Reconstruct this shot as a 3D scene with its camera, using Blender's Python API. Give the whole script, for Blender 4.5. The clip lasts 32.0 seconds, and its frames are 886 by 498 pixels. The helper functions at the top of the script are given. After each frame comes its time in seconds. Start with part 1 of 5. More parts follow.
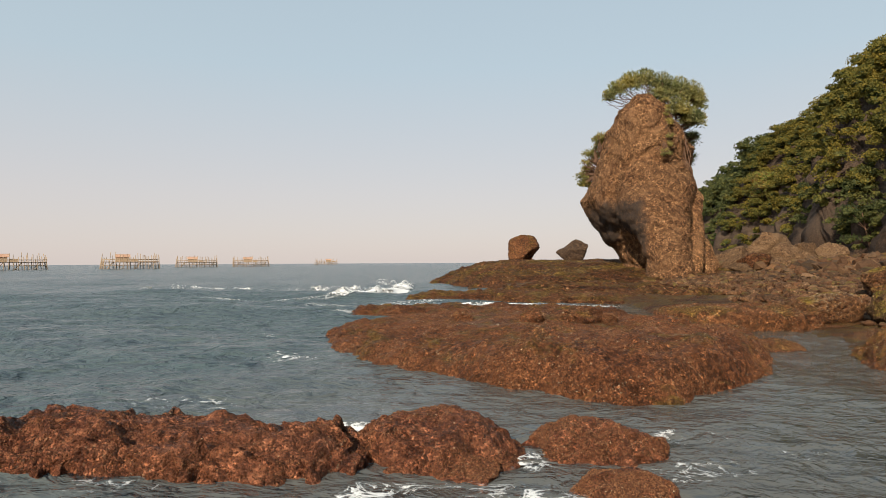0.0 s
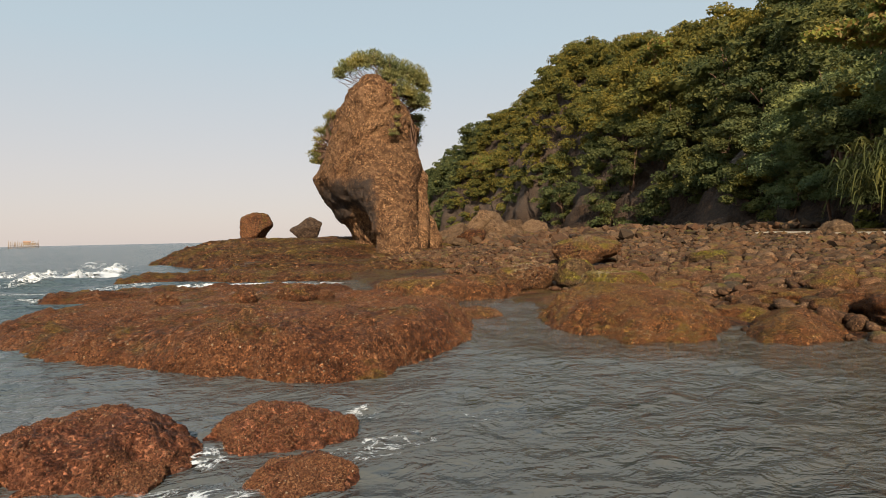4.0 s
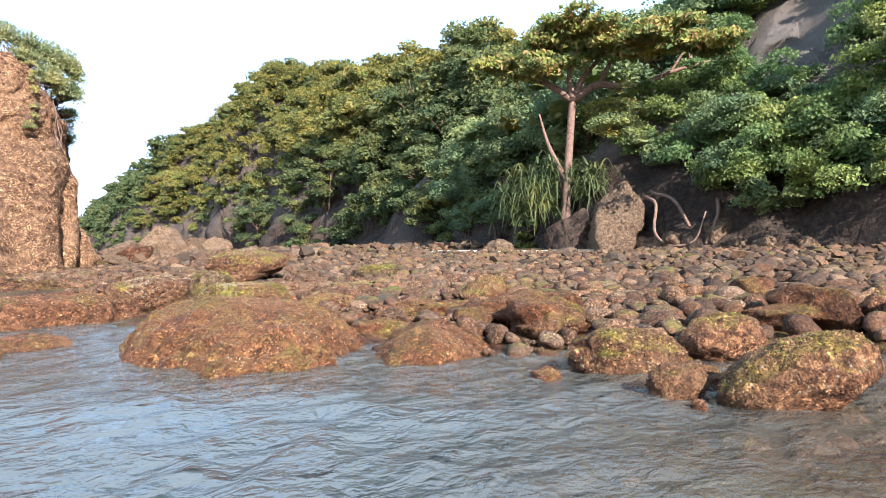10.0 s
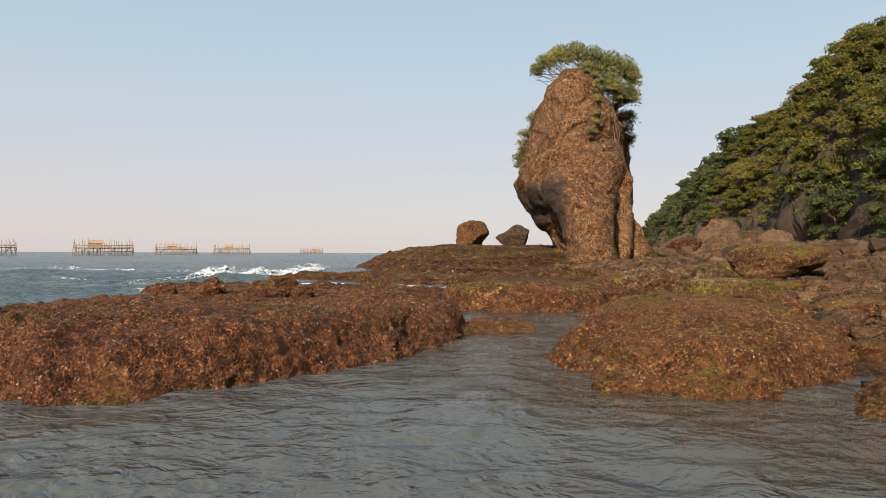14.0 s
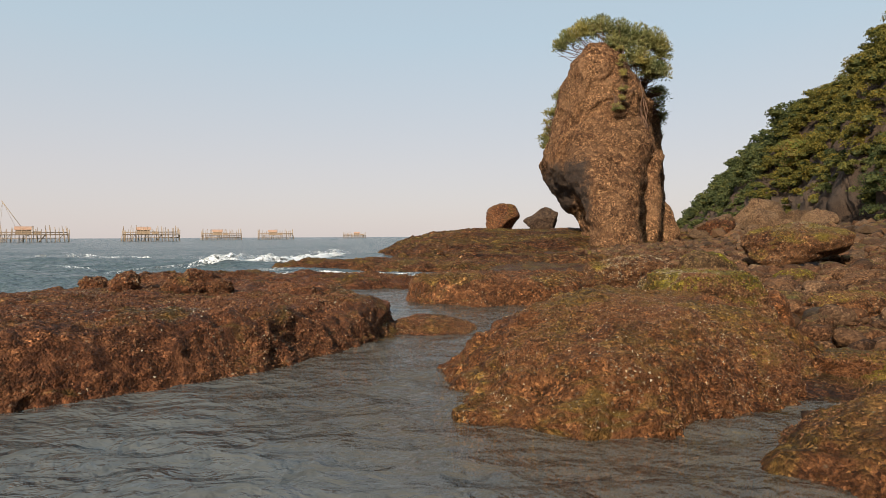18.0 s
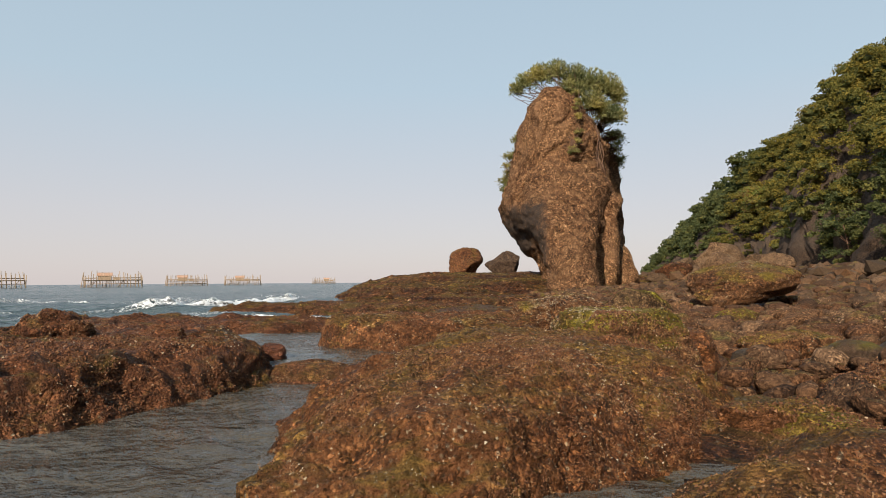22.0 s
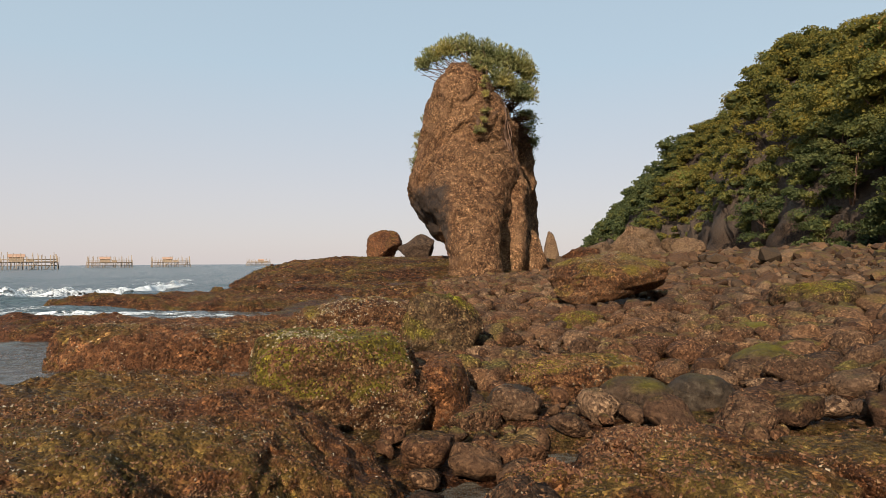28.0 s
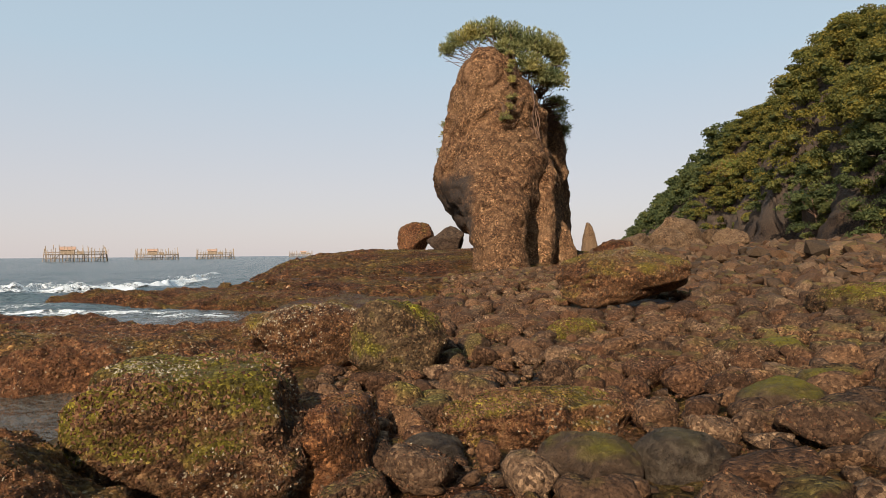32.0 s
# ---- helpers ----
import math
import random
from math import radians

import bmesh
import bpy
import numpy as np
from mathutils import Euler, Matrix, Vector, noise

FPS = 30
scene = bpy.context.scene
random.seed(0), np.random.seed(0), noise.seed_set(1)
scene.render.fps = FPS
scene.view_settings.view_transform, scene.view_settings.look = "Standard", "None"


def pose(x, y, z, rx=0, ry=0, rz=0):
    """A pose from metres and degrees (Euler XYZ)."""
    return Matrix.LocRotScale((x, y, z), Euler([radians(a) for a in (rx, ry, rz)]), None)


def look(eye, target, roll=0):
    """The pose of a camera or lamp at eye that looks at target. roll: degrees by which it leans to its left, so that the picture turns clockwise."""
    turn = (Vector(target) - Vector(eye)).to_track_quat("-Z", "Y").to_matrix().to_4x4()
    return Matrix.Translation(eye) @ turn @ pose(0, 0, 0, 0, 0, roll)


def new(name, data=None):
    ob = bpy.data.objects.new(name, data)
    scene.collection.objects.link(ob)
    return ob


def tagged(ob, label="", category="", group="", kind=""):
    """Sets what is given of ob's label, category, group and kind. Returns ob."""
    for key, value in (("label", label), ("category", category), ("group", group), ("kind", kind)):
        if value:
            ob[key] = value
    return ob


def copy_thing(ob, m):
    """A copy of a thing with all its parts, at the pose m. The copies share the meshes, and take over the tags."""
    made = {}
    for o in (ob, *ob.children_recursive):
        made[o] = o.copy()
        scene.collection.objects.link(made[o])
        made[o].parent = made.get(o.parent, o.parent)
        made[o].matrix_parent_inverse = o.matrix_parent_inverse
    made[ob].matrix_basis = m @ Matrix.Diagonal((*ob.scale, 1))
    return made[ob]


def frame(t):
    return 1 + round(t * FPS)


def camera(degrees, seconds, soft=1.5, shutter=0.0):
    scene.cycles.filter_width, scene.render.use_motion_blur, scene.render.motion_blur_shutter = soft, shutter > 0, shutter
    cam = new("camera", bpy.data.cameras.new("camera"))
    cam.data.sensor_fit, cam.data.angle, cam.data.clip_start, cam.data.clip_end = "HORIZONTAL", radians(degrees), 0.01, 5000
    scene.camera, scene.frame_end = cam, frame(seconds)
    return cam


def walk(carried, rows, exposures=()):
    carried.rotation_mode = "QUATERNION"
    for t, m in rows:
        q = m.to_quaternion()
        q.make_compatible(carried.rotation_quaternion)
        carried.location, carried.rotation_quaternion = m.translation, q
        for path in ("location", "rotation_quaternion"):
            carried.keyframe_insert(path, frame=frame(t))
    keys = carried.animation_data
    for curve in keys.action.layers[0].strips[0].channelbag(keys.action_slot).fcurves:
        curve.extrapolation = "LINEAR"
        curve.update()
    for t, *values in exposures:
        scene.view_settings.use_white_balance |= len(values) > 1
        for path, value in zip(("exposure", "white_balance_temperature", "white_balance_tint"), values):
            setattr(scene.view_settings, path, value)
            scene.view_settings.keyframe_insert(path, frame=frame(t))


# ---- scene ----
PATH = [
    (0, (0.385, -0.924, 2.102), (0.327, 1.074, 2.143), -0.3),
    (0.5, (0.409, -0.895, 2.096), (0.373, 1.104, 2.137), -0.3),
    (1, (0.408, -0.897, 2.099), (0.405, 1.103, 2.14), -0.4),
    (1.5, (0.425, -0.851, 2.092), (0.475, 1.149, 2.126), -0.2),
    (2, (0.43, -0.859, 2.091), (0.535, 1.138, 2.112), -0.2),
    (2.5, (0.456, -0.821, 2.068), (0.675, 1.167, 2.061), -0.4),
    (3, (0.486, -0.785, 2.05), (0.836, 1.184, 2.026), -0.7),
    (3.5, (0.683, -0.66, 2.025), (1.222, 1.266, 1.984), -0.9),
    (4, (1.029, -0.511, 2.047), (1.731, 1.362, 2.012), -1.2),
    (4.5, (1.237, -0.337, 2.031), (2.021, 1.503, 2.001), -0.7),
    (6.5, (2.117, 0.846, 1.945), (2.812, 2.721, 1.924), -0.4),
    (7, (2.377, 1.13, 1.958), (3.063, 3.009, 1.94), -0.5),
    (7.5, (2.607, 1.363, 1.914), (3.42, 3.191, 1.901), -0.5),
    (8, (2.938, 1.463, 1.787), (4.074, 3.11, 1.783), -0.6),
    (8.5, (3.306, 1.589, 1.742), (4.706, 3.017, 1.736), -0.5),
    (9, (3.673, 1.712, 1.678), (5.244, 2.95, 1.688), -0.9),
    (9.5, (4.083, 1.61, 1.557), (5.654, 2.848, 1.566), -1.5),
    (10, (4.486, 1.601, 1.535), (5.917, 2.998, 1.557), -0.8),
    (10.5, (4.815, 1.703, 1.494), (5.835, 3.424, 1.486), -0.6),
    (11, (5.173, 1.763, 1.524), (5.646, 3.701, 1.376), -0.4),
    (11.5, (5.394, 1.909, 1.525), (5.506, 3.892, 1.294), 0.1),
    (12, (5.707, 2.131, 1.542), (5.724, 4.127, 1.418), 0.1),
    (12.5, (6.056, 2.207, 1.498), (6.067, 4.207, 1.521), -0.1),
    (13, (6.459, 2.208, 1.49), (6.453, 4.208, 1.511), -0.2),
    (13.5, (6.667, 2.299, 1.451), (6.666, 4.299, 1.44), 0.3),
    (14, (6.969, 2.626, 1.473), (6.933, 4.626, 1.485), 0.2),
    (14.5, (7.19, 2.77, 1.464), (7.17, 4.77, 1.52), 0.2),
    (16.5, (8.177, 3.401, 1.356), (8.124, 5.4, 1.386), -0.3),
    (17, (8.498, 3.759, 1.554), (8.34, 5.751, 1.639), -0.1),
    (17.5, (8.634, 3.89, 1.555), (8.459, 5.883, 1.552), -0.0),
    (18, (8.902, 4.199, 1.571), (8.735, 6.192, 1.533), -0.3),
    (18.5, (9.085, 4.355, 1.543), (8.912, 6.347, 1.495), -0.1),
    (19, (9.242, 4.605, 1.51), (9.103, 6.6, 1.463), -0.1),
    (19.5, (9.34, 4.766, 1.491), (9.226, 6.763, 1.479), -0.1),
    (20, (9.539, 4.904, 1.464), (9.415, 6.9, 1.456), -0.5),
    (20.5, (9.787, 4.973, 1.457), (9.598, 6.964, 1.486), -0.5),
    (21, (9.901, 5.094, 1.415), (9.708, 7.084, 1.482), -0.2),
    (21.5, (9.969, 5.368, 1.398), (9.786, 7.357, 1.495), -0.1),
    (22, (10.053, 5.516, 1.39), (9.972, 7.512, 1.489), -0.4),
    (22.5, (10.381, 5.797, 1.362), (10.36, 7.794, 1.456), -1.2),
    (23, (10.732, 6.115, 1.503), (10.704, 8.109, 1.658), -0.6),
    (23.5, (10.892, 6.266, 1.5), (10.904, 8.262, 1.629), -0.3),
    (24, (11.099, 6.561, 1.516), (11.137, 8.557, 1.637), -0.4),
    (24.5, (11.259, 6.694, 1.512), (11.326, 8.692, 1.59), -0.4),
    (25, (11.539, 6.909, 1.515), (11.687, 8.903, 1.549), -0.7),
    (25.5, (11.838, 7.082, 1.642), (11.973, 9.077, 1.697), -0.3),
    (27.5, (12.834, 8.005, 1.698), (12.882, 10.004, 1.739), -0.4),
    (28, (13.08, 8.278, 1.723), (13.176, 10.275, 1.764), -0.4),
    (28.5, (13.295, 8.55, 1.807), (13.396, 10.546, 1.852), -0.3),
    (29, (13.443, 8.714, 1.906), (13.536, 10.711, 1.964), -0.3),
    (29.5, (13.691, 8.841, 1.859), (13.73, 10.837, 1.981), -0.3),
    (30, (13.886, 9.049, 1.805), (13.852, 11.044, 1.941), -0.3),
    (30.5, (14.01, 9.45, 1.844), (13.966, 11.445, 1.978), -0.3),
    (31, (14.088, 9.614, 1.836), (14.06, 11.612, 1.923), -0.1),
    (31.5, (14.199, 9.891, 1.811), (14.174, 11.89, 1.842), -0.1),
    (32, (14.382, 10.092, 1.86), (14.353, 12.092, 1.876), -0.5),
]
cam = camera(67.4, 32.0, soft=0.5)
walk(cam, [(t, look(eye, target, roll)) for t, eye, target, roll in PATH],
     exposures=[(0, 0.32, 6600, 10), (4.5, 0.34, 6700, 10), (7, 0.88, 6600, 10), (8, 1.2, 6300, 10), (8.5, 1.5, 5900, 9), (9, 1.8, 5150, 8), (10, 1.87, 4950, 8), (10.5, 1.4, 4850, 7),
                (11, 0.82, 4900, 6), (11.5, 0.7, 5600, 8), (12, 0.68, 6450, 9), (13, 0.42, 6400, 10), (17, 0.34, 6350, 10), (19, 0.32, 6500, 10), (23, 0.32, 6300, 10), (32, 0.32, 6300, 10)])

# ---- light ----
SUN = Vector((-0.31, -0.83, 0.45)).normalized()
world = bpy.data.worlds.new("sky")
scene.world = world
world.use_nodes = True
wn = world.node_tree.nodes
wl = world.node_tree.links
sky = wn.new("ShaderNodeTexSky")
sky.sky_type = "NISHITA"
sky.sun_disc = False
sky.sun_elevation = math.asin(SUN.z)
sky.sun_rotation = math.atan2(SUN.x, SUN.y)
sky.air_density = 1.0
sky.dust_density = 1.0
sky.ozone_density = 1.0
tcw = wn.new("ShaderNodeTexCoord")
sepw = wn.new("ShaderNodeSeparateXYZ")
wl.new(tcw.outputs["Generated"], sepw.inputs[0])
haze = wn.new("ShaderNodeValToRGB")
for k, (pos, col) in enumerate([(0.0, (6.3, 5.55, 5.35)), (0.10, (5.9, 5.6, 5.65)), (0.28, (4.65, 5.6, 6.2)), (1.0, (2.6, 4.0, 5.2))]):
    if k > 1:
        haze.color_ramp.elements.new(0.5)
    haze.color_ramp.elements[k].position = pos
    haze.color_ramp.elements[k].color = (*[c / 10 for c in col], 1)
wl.new(sepw.outputs[2], haze.inputs[0])
lift = wn.new("ShaderNodeMix")
lift.data_type = "RGBA"
lift.blend_type = "MULTIPLY"
lift.inputs[0].default_value = 1.0
lift.inputs[7].default_value = (10, 10, 10, 1)
wl.new(haze.outputs[0], lift.inputs[6])
veil = wn.new("ShaderNodeMix")
veil.data_type = "RGBA"
veil.inputs[0].default_value = 0.85
wl.new(sky.outputs[0], veil.inputs[6])
wl.new(lift.outputs[2], veil.inputs[7])
wn["Background"].inputs[1].default_value = 0.092
wl.new(veil.outputs[2], wn["Background"].inputs[0])
sun = new("sun", bpy.data.lights.new("sun", "SUN"))
sun.data.energy = 5.0
sun.data.angle = radians(0.6)
sun.data.color = (1.0, 0.86, 0.68)
sun.matrix_world = look((0, 0, 60), Vector((0, 0, 60)) - SUN)


# ---- noise and mesh helpers ----
def lattice(ix, iy, iz, seed):
    n = (ix.astype(np.int64) * 374761393 + iy.astype(np.int64) * 668265263 + iz.astype(np.int64) * 1442695041 + seed * 974634777) & 0xFFFFFFFF
    n = ((n ^ (n >> 13)) * 1274126177) & 0xFFFFFFFF
    n = ((n ^ (n >> 16)) * 2246822519) & 0xFFFFFFFF
    return ((n ^ (n >> 15)) & 0xFFFF) / 32767.5 - 1.0


def vnoise(p, seed=0):
    i = np.floor(p)
    f = p - i
    f = f * f * (3 - 2 * f)
    ix, iy, iz = i[..., 0], i[..., 1], i[..., 2]
    out = 0
    for dx in (0, 1):
        for dy in (0, 1):
            for dz in (0, 1):
                w = (f[..., 0] if dx else 1 - f[..., 0]) * (f[..., 1] if dy else 1 - f[..., 1]) * (f[..., 2] if dz else 1 - f[..., 2])
                out = out + w * lattice(ix + dx, iy + dy, iz + dz, seed)
    return out


def fbm(p, size, octaves=4, seed=0, gain=0.5):
    p = np.asarray(p, float) / size
    out, amp = 0, 1.0
    for o in range(octaves):
        out = out + amp * vnoise(p * 2.03**o + 17.3 * o, seed + o)
        amp *= gain
    return out


def wander(p, size, octaves=4, seed=0, gain=0.5):
    return np.stack([fbm(p, size, octaves, seed + 31 * k, gain) for k in range(3)], -1)


def sheet(name, v, wrap=False, smooth=True):
    """A mesh from a grid of points (rows, columns, 3); wrap joins the last column to the first."""
    nr, nc = v.shape[:2]
    me = bpy.data.meshes.new(name)
    a = np.arange(nr * nc).reshape(nr, nc)
    b = np.roll(a, -1, 1) if wrap else a[:, 1:]
    a0 = a if wrap else a[:, :-1]
    q = np.stack([a0[:-1], b[:-1], b[1:], a0[1:]], -1).reshape(-1, 4)
    fill(me, v.reshape(-1, 3), q, smooth)
    return me


def fill(me, verts, quads, smooth=True):
    n = quads.shape[1]
    me.vertices.add(len(verts))
    me.vertices.foreach_set("co", np.asarray(verts, np.float32).ravel())
    me.loops.add(quads.size)
    me.loops.foreach_set("vertex_index", quads.astype(np.int32).ravel())
    me.polygons.add(len(quads))
    me.polygons.foreach_set("loop_start", np.arange(0, quads.size, n, dtype=np.int32))
    me.polygons.foreach_set("use_smooth", np.full(len(quads), smooth))
    me.update(calc_edges=True)
    me.validate()


def put(name, me, material, parent=None, label="", category="", group="", kind=""):
    ob = new(name, me)
    if material and not me.materials:
        me.materials.append(material)
    if parent:
        ob.parent = parent
    return tagged(ob, label, category, group, kind)


def part(name, bm, material, parent, label=""):
    me = bpy.data.meshes.new(name)
    bm.to_mesh(me)
    bm.free()
    return put(name, me, material, parent, label)


def inside(poly, x, y):
    """Signed distance to a polygon, positive inside."""
    poly = np.asarray(poly, float)
    d = np.full(x.shape, 1e18)
    odd = np.zeros(x.shape, bool)
    for (ax, ay), (bx, by) in zip(poly, np.roll(poly, -1, 0)):
        ex, ey = bx - ax, by - ay
        k = np.clip(((x - ax) * ex + (y - ay) * ey) / (ex * ex + ey * ey), 0, 1)
        d = np.minimum(d, (x - ax - k * ex) ** 2 + (y - ay - k * ey) ** 2)
        odd ^= ((ay > y) != (by > y)) & (x < (bx - ax) * (y - ay) / (by - ay + 1e-12) + ax)
    return np.where(odd, 1, -1) * np.sqrt(d)


def spaced(lo, hi, step, far_lo, far_hi, n):
    """Coordinates with an even step from lo to hi and growing steps out to far_lo and far_hi."""
    g = (np.linspace(0, 1, n + 1)[1:]) ** 3.2
    return np.r_[lo - g[::-1] * (lo - far_lo), np.arange(lo, hi, step), hi + g * (far_hi - hi)]


# ---- materials ----
def material(name, rough=0.8, metal=0.0, spec=0.15):
    m = bpy.data.materials.new(name)
    m.use_nodes = True
    nt = m.node_tree
    b = nt.nodes["Principled BSDF"]
    b.inputs["Roughness"].default_value = rough
    b.inputs["Metallic"].default_value = metal
    b.inputs["Specular IOR Level"].default_value = spec
    return m, nt, b


def link(nt, a, b):
    nt.links.new(a, b)


def noise_node(nt, scale, detail=4, rough=0.55, coords="Object", dist=0.0):
    tc = nt.nodes.new("ShaderNodeNewGeometry") if coords == "World" else nt.nodes.new("ShaderNodeTexCoord")
    n = nt.nodes.new("ShaderNodeTexNoise")
    n.inputs["Scale"].default_value = scale
    n.inputs["Detail"].default_value = detail
    n.inputs["Roughness"].default_value = rough
    n.inputs["Distortion"].default_value = dist
    link(nt, tc.outputs["Position" if coords == "World" else coords], n.inputs["Vector"])
    return n


def ramp(nt, fac, stops):
    r = nt.nodes.new("ShaderNodeValToRGB")
    e = r.color_ramp.elements
    while len(e) < len(stops):
        e.new(0.5)
    for k, (p, c) in enumerate(stops):
        e[k].position = p
        e[k].color = (*c, 1) if len(c) == 3 else c
    link(nt, fac, r.inputs[0])
    return r.outputs[0]


def mix(nt, fac, a, b, mode="MIX"):
    m = nt.nodes.new("ShaderNodeMix")
    m.data_type = "RGBA"
    m.blend_type = mode
    for sock, v in ((m.inputs[0], fac), (m.inputs[6], a), (m.inputs[7], b)):
        if hasattr(v, "is_output"):
            link(nt, v, sock)
        elif isinstance(v, (int, float)):
            sock.default_value = v
        else:
            sock.default_value = (*v, 1)
    return m.outputs[2]


def calc(nt, op, a, b=0.0, clamp=False):
    m = nt.nodes.new("ShaderNodeMath")
    m.operation = op
    m.use_clamp = clamp
    for sock, v in ((m.inputs[0], a), (m.inputs[1], b)):
        if hasattr(v, "is_output"):
            link(nt, v, sock)
        else:
            sock.default_value = v
    return m.outputs[0]


def bump(nt, b, heights, strength=0.5, distance=0.05):
    prev = None
    for h, d in heights:
        n = nt.nodes.new("ShaderNodeBump")
        n.inputs["Strength"].default_value = strength
        n.inputs["Distance"].default_value = d
        link(nt, h, n.inputs["Height"])
        if prev:
            link(nt, prev, n.inputs["Normal"])
        prev = n.outputs[0]
    link(nt, prev, b.inputs["Normal"])


def grains(nt, col, size, crust):
    """A crust of small shells and grit: cells of uneven brightness, thick in some patches and thin in others."""
    geo = nt.nodes.new("ShaderNodeNewGeometry")
    wob = noise_node(nt, size * 0.45, 3, 0.6, "World")
    shift = nt.nodes.new("ShaderNodeMix")
    shift.data_type = "VECTOR"
    shift.inputs[0].default_value = 0.0022 * 30 / size * 12
    link(nt, geo.outputs["Position"], shift.inputs[4])
    link(nt, wob.outputs["Color"], shift.inputs[5])
    vo = nt.nodes.new("ShaderNodeTexVoronoi")
    vo.inputs["Scale"].default_value = size
    link(nt, shift.outputs[1], vo.inputs["Vector"])
    one = nt.nodes.new("ShaderNodeSeparateColor")
    link(nt, vo.outputs["Color"], one.inputs[0])
    tone = ramp(nt, one.outputs[0], [(0.0, (0.28, 0.25, 0.24)), (0.45, (0.85, 0.83, 0.8)), (0.84, (1.45, 1.45, 1.35)), (1.0, (2.8, 2.9, 2.8))])
    where = noise_node(nt, size * 0.05, 4, 0.65, "World")
    amount = calc(nt, "MULTIPLY", ramp(nt, where.outputs[0], [(0.36, (0.25, 0.25, 0.25)), (0.55, (1, 1, 1))]), crust)
    cell = calc(nt, "MULTIPLY", calc(nt, "SUBTRACT", 1.0, vo.outputs["Distance"]), amount)
    return mix(nt, amount, col, mix(nt, 1.0, col, tone, "MULTIPLY")), cell


def rock_material(name, dark, mid, light, moss=0.0, shells=0.0, rough=0.75, scale=1.0, mosscol=(0.135, 0.112, 0.018), patch=0.7, crust=0.9):
    m, nt, b = material(name, rough)
    big = noise_node(nt, 0.55 * scale, 5, 0.6, "World")
    fine = noise_node(nt, 9 * scale, 8, 0.72, "World", 0.4)
    col = ramp(nt, fine.outputs[0], [(0.40, dark), (0.5, mid), (0.60, light)])
    col = mix(nt, ramp(nt, big.outputs[0], [(0.42, (0, 0, 0)), (0.62, (0.45, 0.45, 0.45))]), col, light)
    info = nt.nodes.new("ShaderNodeObjectInfo")
    col = mix(nt, 1.0, col, ramp(nt, info.outputs["Random"], [(0, (0.72, 0.72, 0.72)), (1, (1.15, 1.12, 1.08))]), "MULTIPLY")
    geo = nt.nodes.new("ShaderNodeNewGeometry")
    if moss:
        sep = nt.nodes.new("ShaderNodeSeparateXYZ")
        link(nt, geo.outputs["Normal"], sep.inputs[0])
        mn = noise_node(nt, 0.9 * scale, 6, 0.65, "World", 0.6)
        f = calc(nt, "MULTIPLY", calc(nt, "SUBTRACT", calc(nt, "ADD", mn.outputs[0], calc(nt, "MULTIPLY", sep.outputs[2], 0.22)), patch), 7.0, True)
        f = calc(nt, "MULTIPLY", f, moss)
        mc = mix(nt, fine.outputs[0], tuple(0.35 * c for c in mosscol), tuple(1.5 * c for c in mosscol))
        col = mix(nt, f, col, mc)
    if shells:
        vo = nt.nodes.new("ShaderNodeTexVoronoi")
        vo.inputs["Scale"].default_value = 16 * scale
        vo.inputs["Randomness"].default_value = 1.0
        link(nt, geo.outputs["Position"], vo.inputs["Vector"])
        cells = noise_node(nt, 1.7 * scale, 4, 0.6, "World")
        f = calc(nt, "MULTIPLY", ramp(nt, vo.outputs["Distance"], [(0.12, (1, 1, 1)), (0.3, (0, 0, 0))]), ramp(nt, cells.outputs[0], [(0.5, (0, 0, 0)), (0.62, (1, 1, 1))]))
        f = calc(nt, "MULTIPLY", f, shells)
        col = mix(nt, f, col, (0.36, 0.30, 0.21))
    col, clump = grains(nt, col, 13 * scale, crust * 0.5)
    col, cell = grains(nt, col, 40 * scale, crust)
    link(nt, col, b.inputs["Base Color"])
    link(nt, ramp(nt, fine.outputs[0], [(0.3, (rough - 0.25,) * 3), (0.7, (min(1, rough + 0.15),) * 3)]), b.inputs["Roughness"])
    grit = noise_node(nt, 38 * scale, 5, 0.7, "World")
    bump(nt, b, [(fine.outputs[0], 0.17 / scale), (clump, 0.13 * crust / scale), (cell, 0.06 * crust / scale), (grit.outputs[0], 0.02 / scale)], 1.0)
    return m


REEF = rock_material("wet_reef", (0.052, 0.02, 0.0112), (0.125, 0.0475, 0.0228), (0.205, 0.088, 0.042), moss=0.5, shells=0.8, rough=0.6, patch=0.69)
NEAR = rock_material("red_reef", (0.065, 0.0225, 0.0145), (0.165, 0.06, 0.034), (0.25, 0.105, 0.06), shells=0.35, rough=0.5)
MOSSY = rock_material("mossy_reef", (0.04289, 0.01761, 0.009289), (0.147, 0.06232, 0.02784), (0.27, 0.1399, 0.06504), moss=0.95, shells=0.9, rough=0.65, patch=0.605, mosscol=(0.19, 0.135, 0.022))
MOUNDM = rock_material("orange_reef", (0.066, 0.026, 0.0118), (0.142, 0.0555, 0.0225), (0.205, 0.09, 0.0375), moss=0.65, shells=0.6, rough=0.6, patch=0.63, mosscol=(0.19, 0.125, 0.028))
SHELF = rock_material("shelf_rock", (0.03071, 0.01222, 0.006542), (0.1104, 0.04268, 0.01867), (0.2219, 0.1015, 0.04675), moss=0.55, shells=0.6, rough=0.7, patch=0.66, mosscol=(0.17, 0.13, 0.025), scale=0.6)
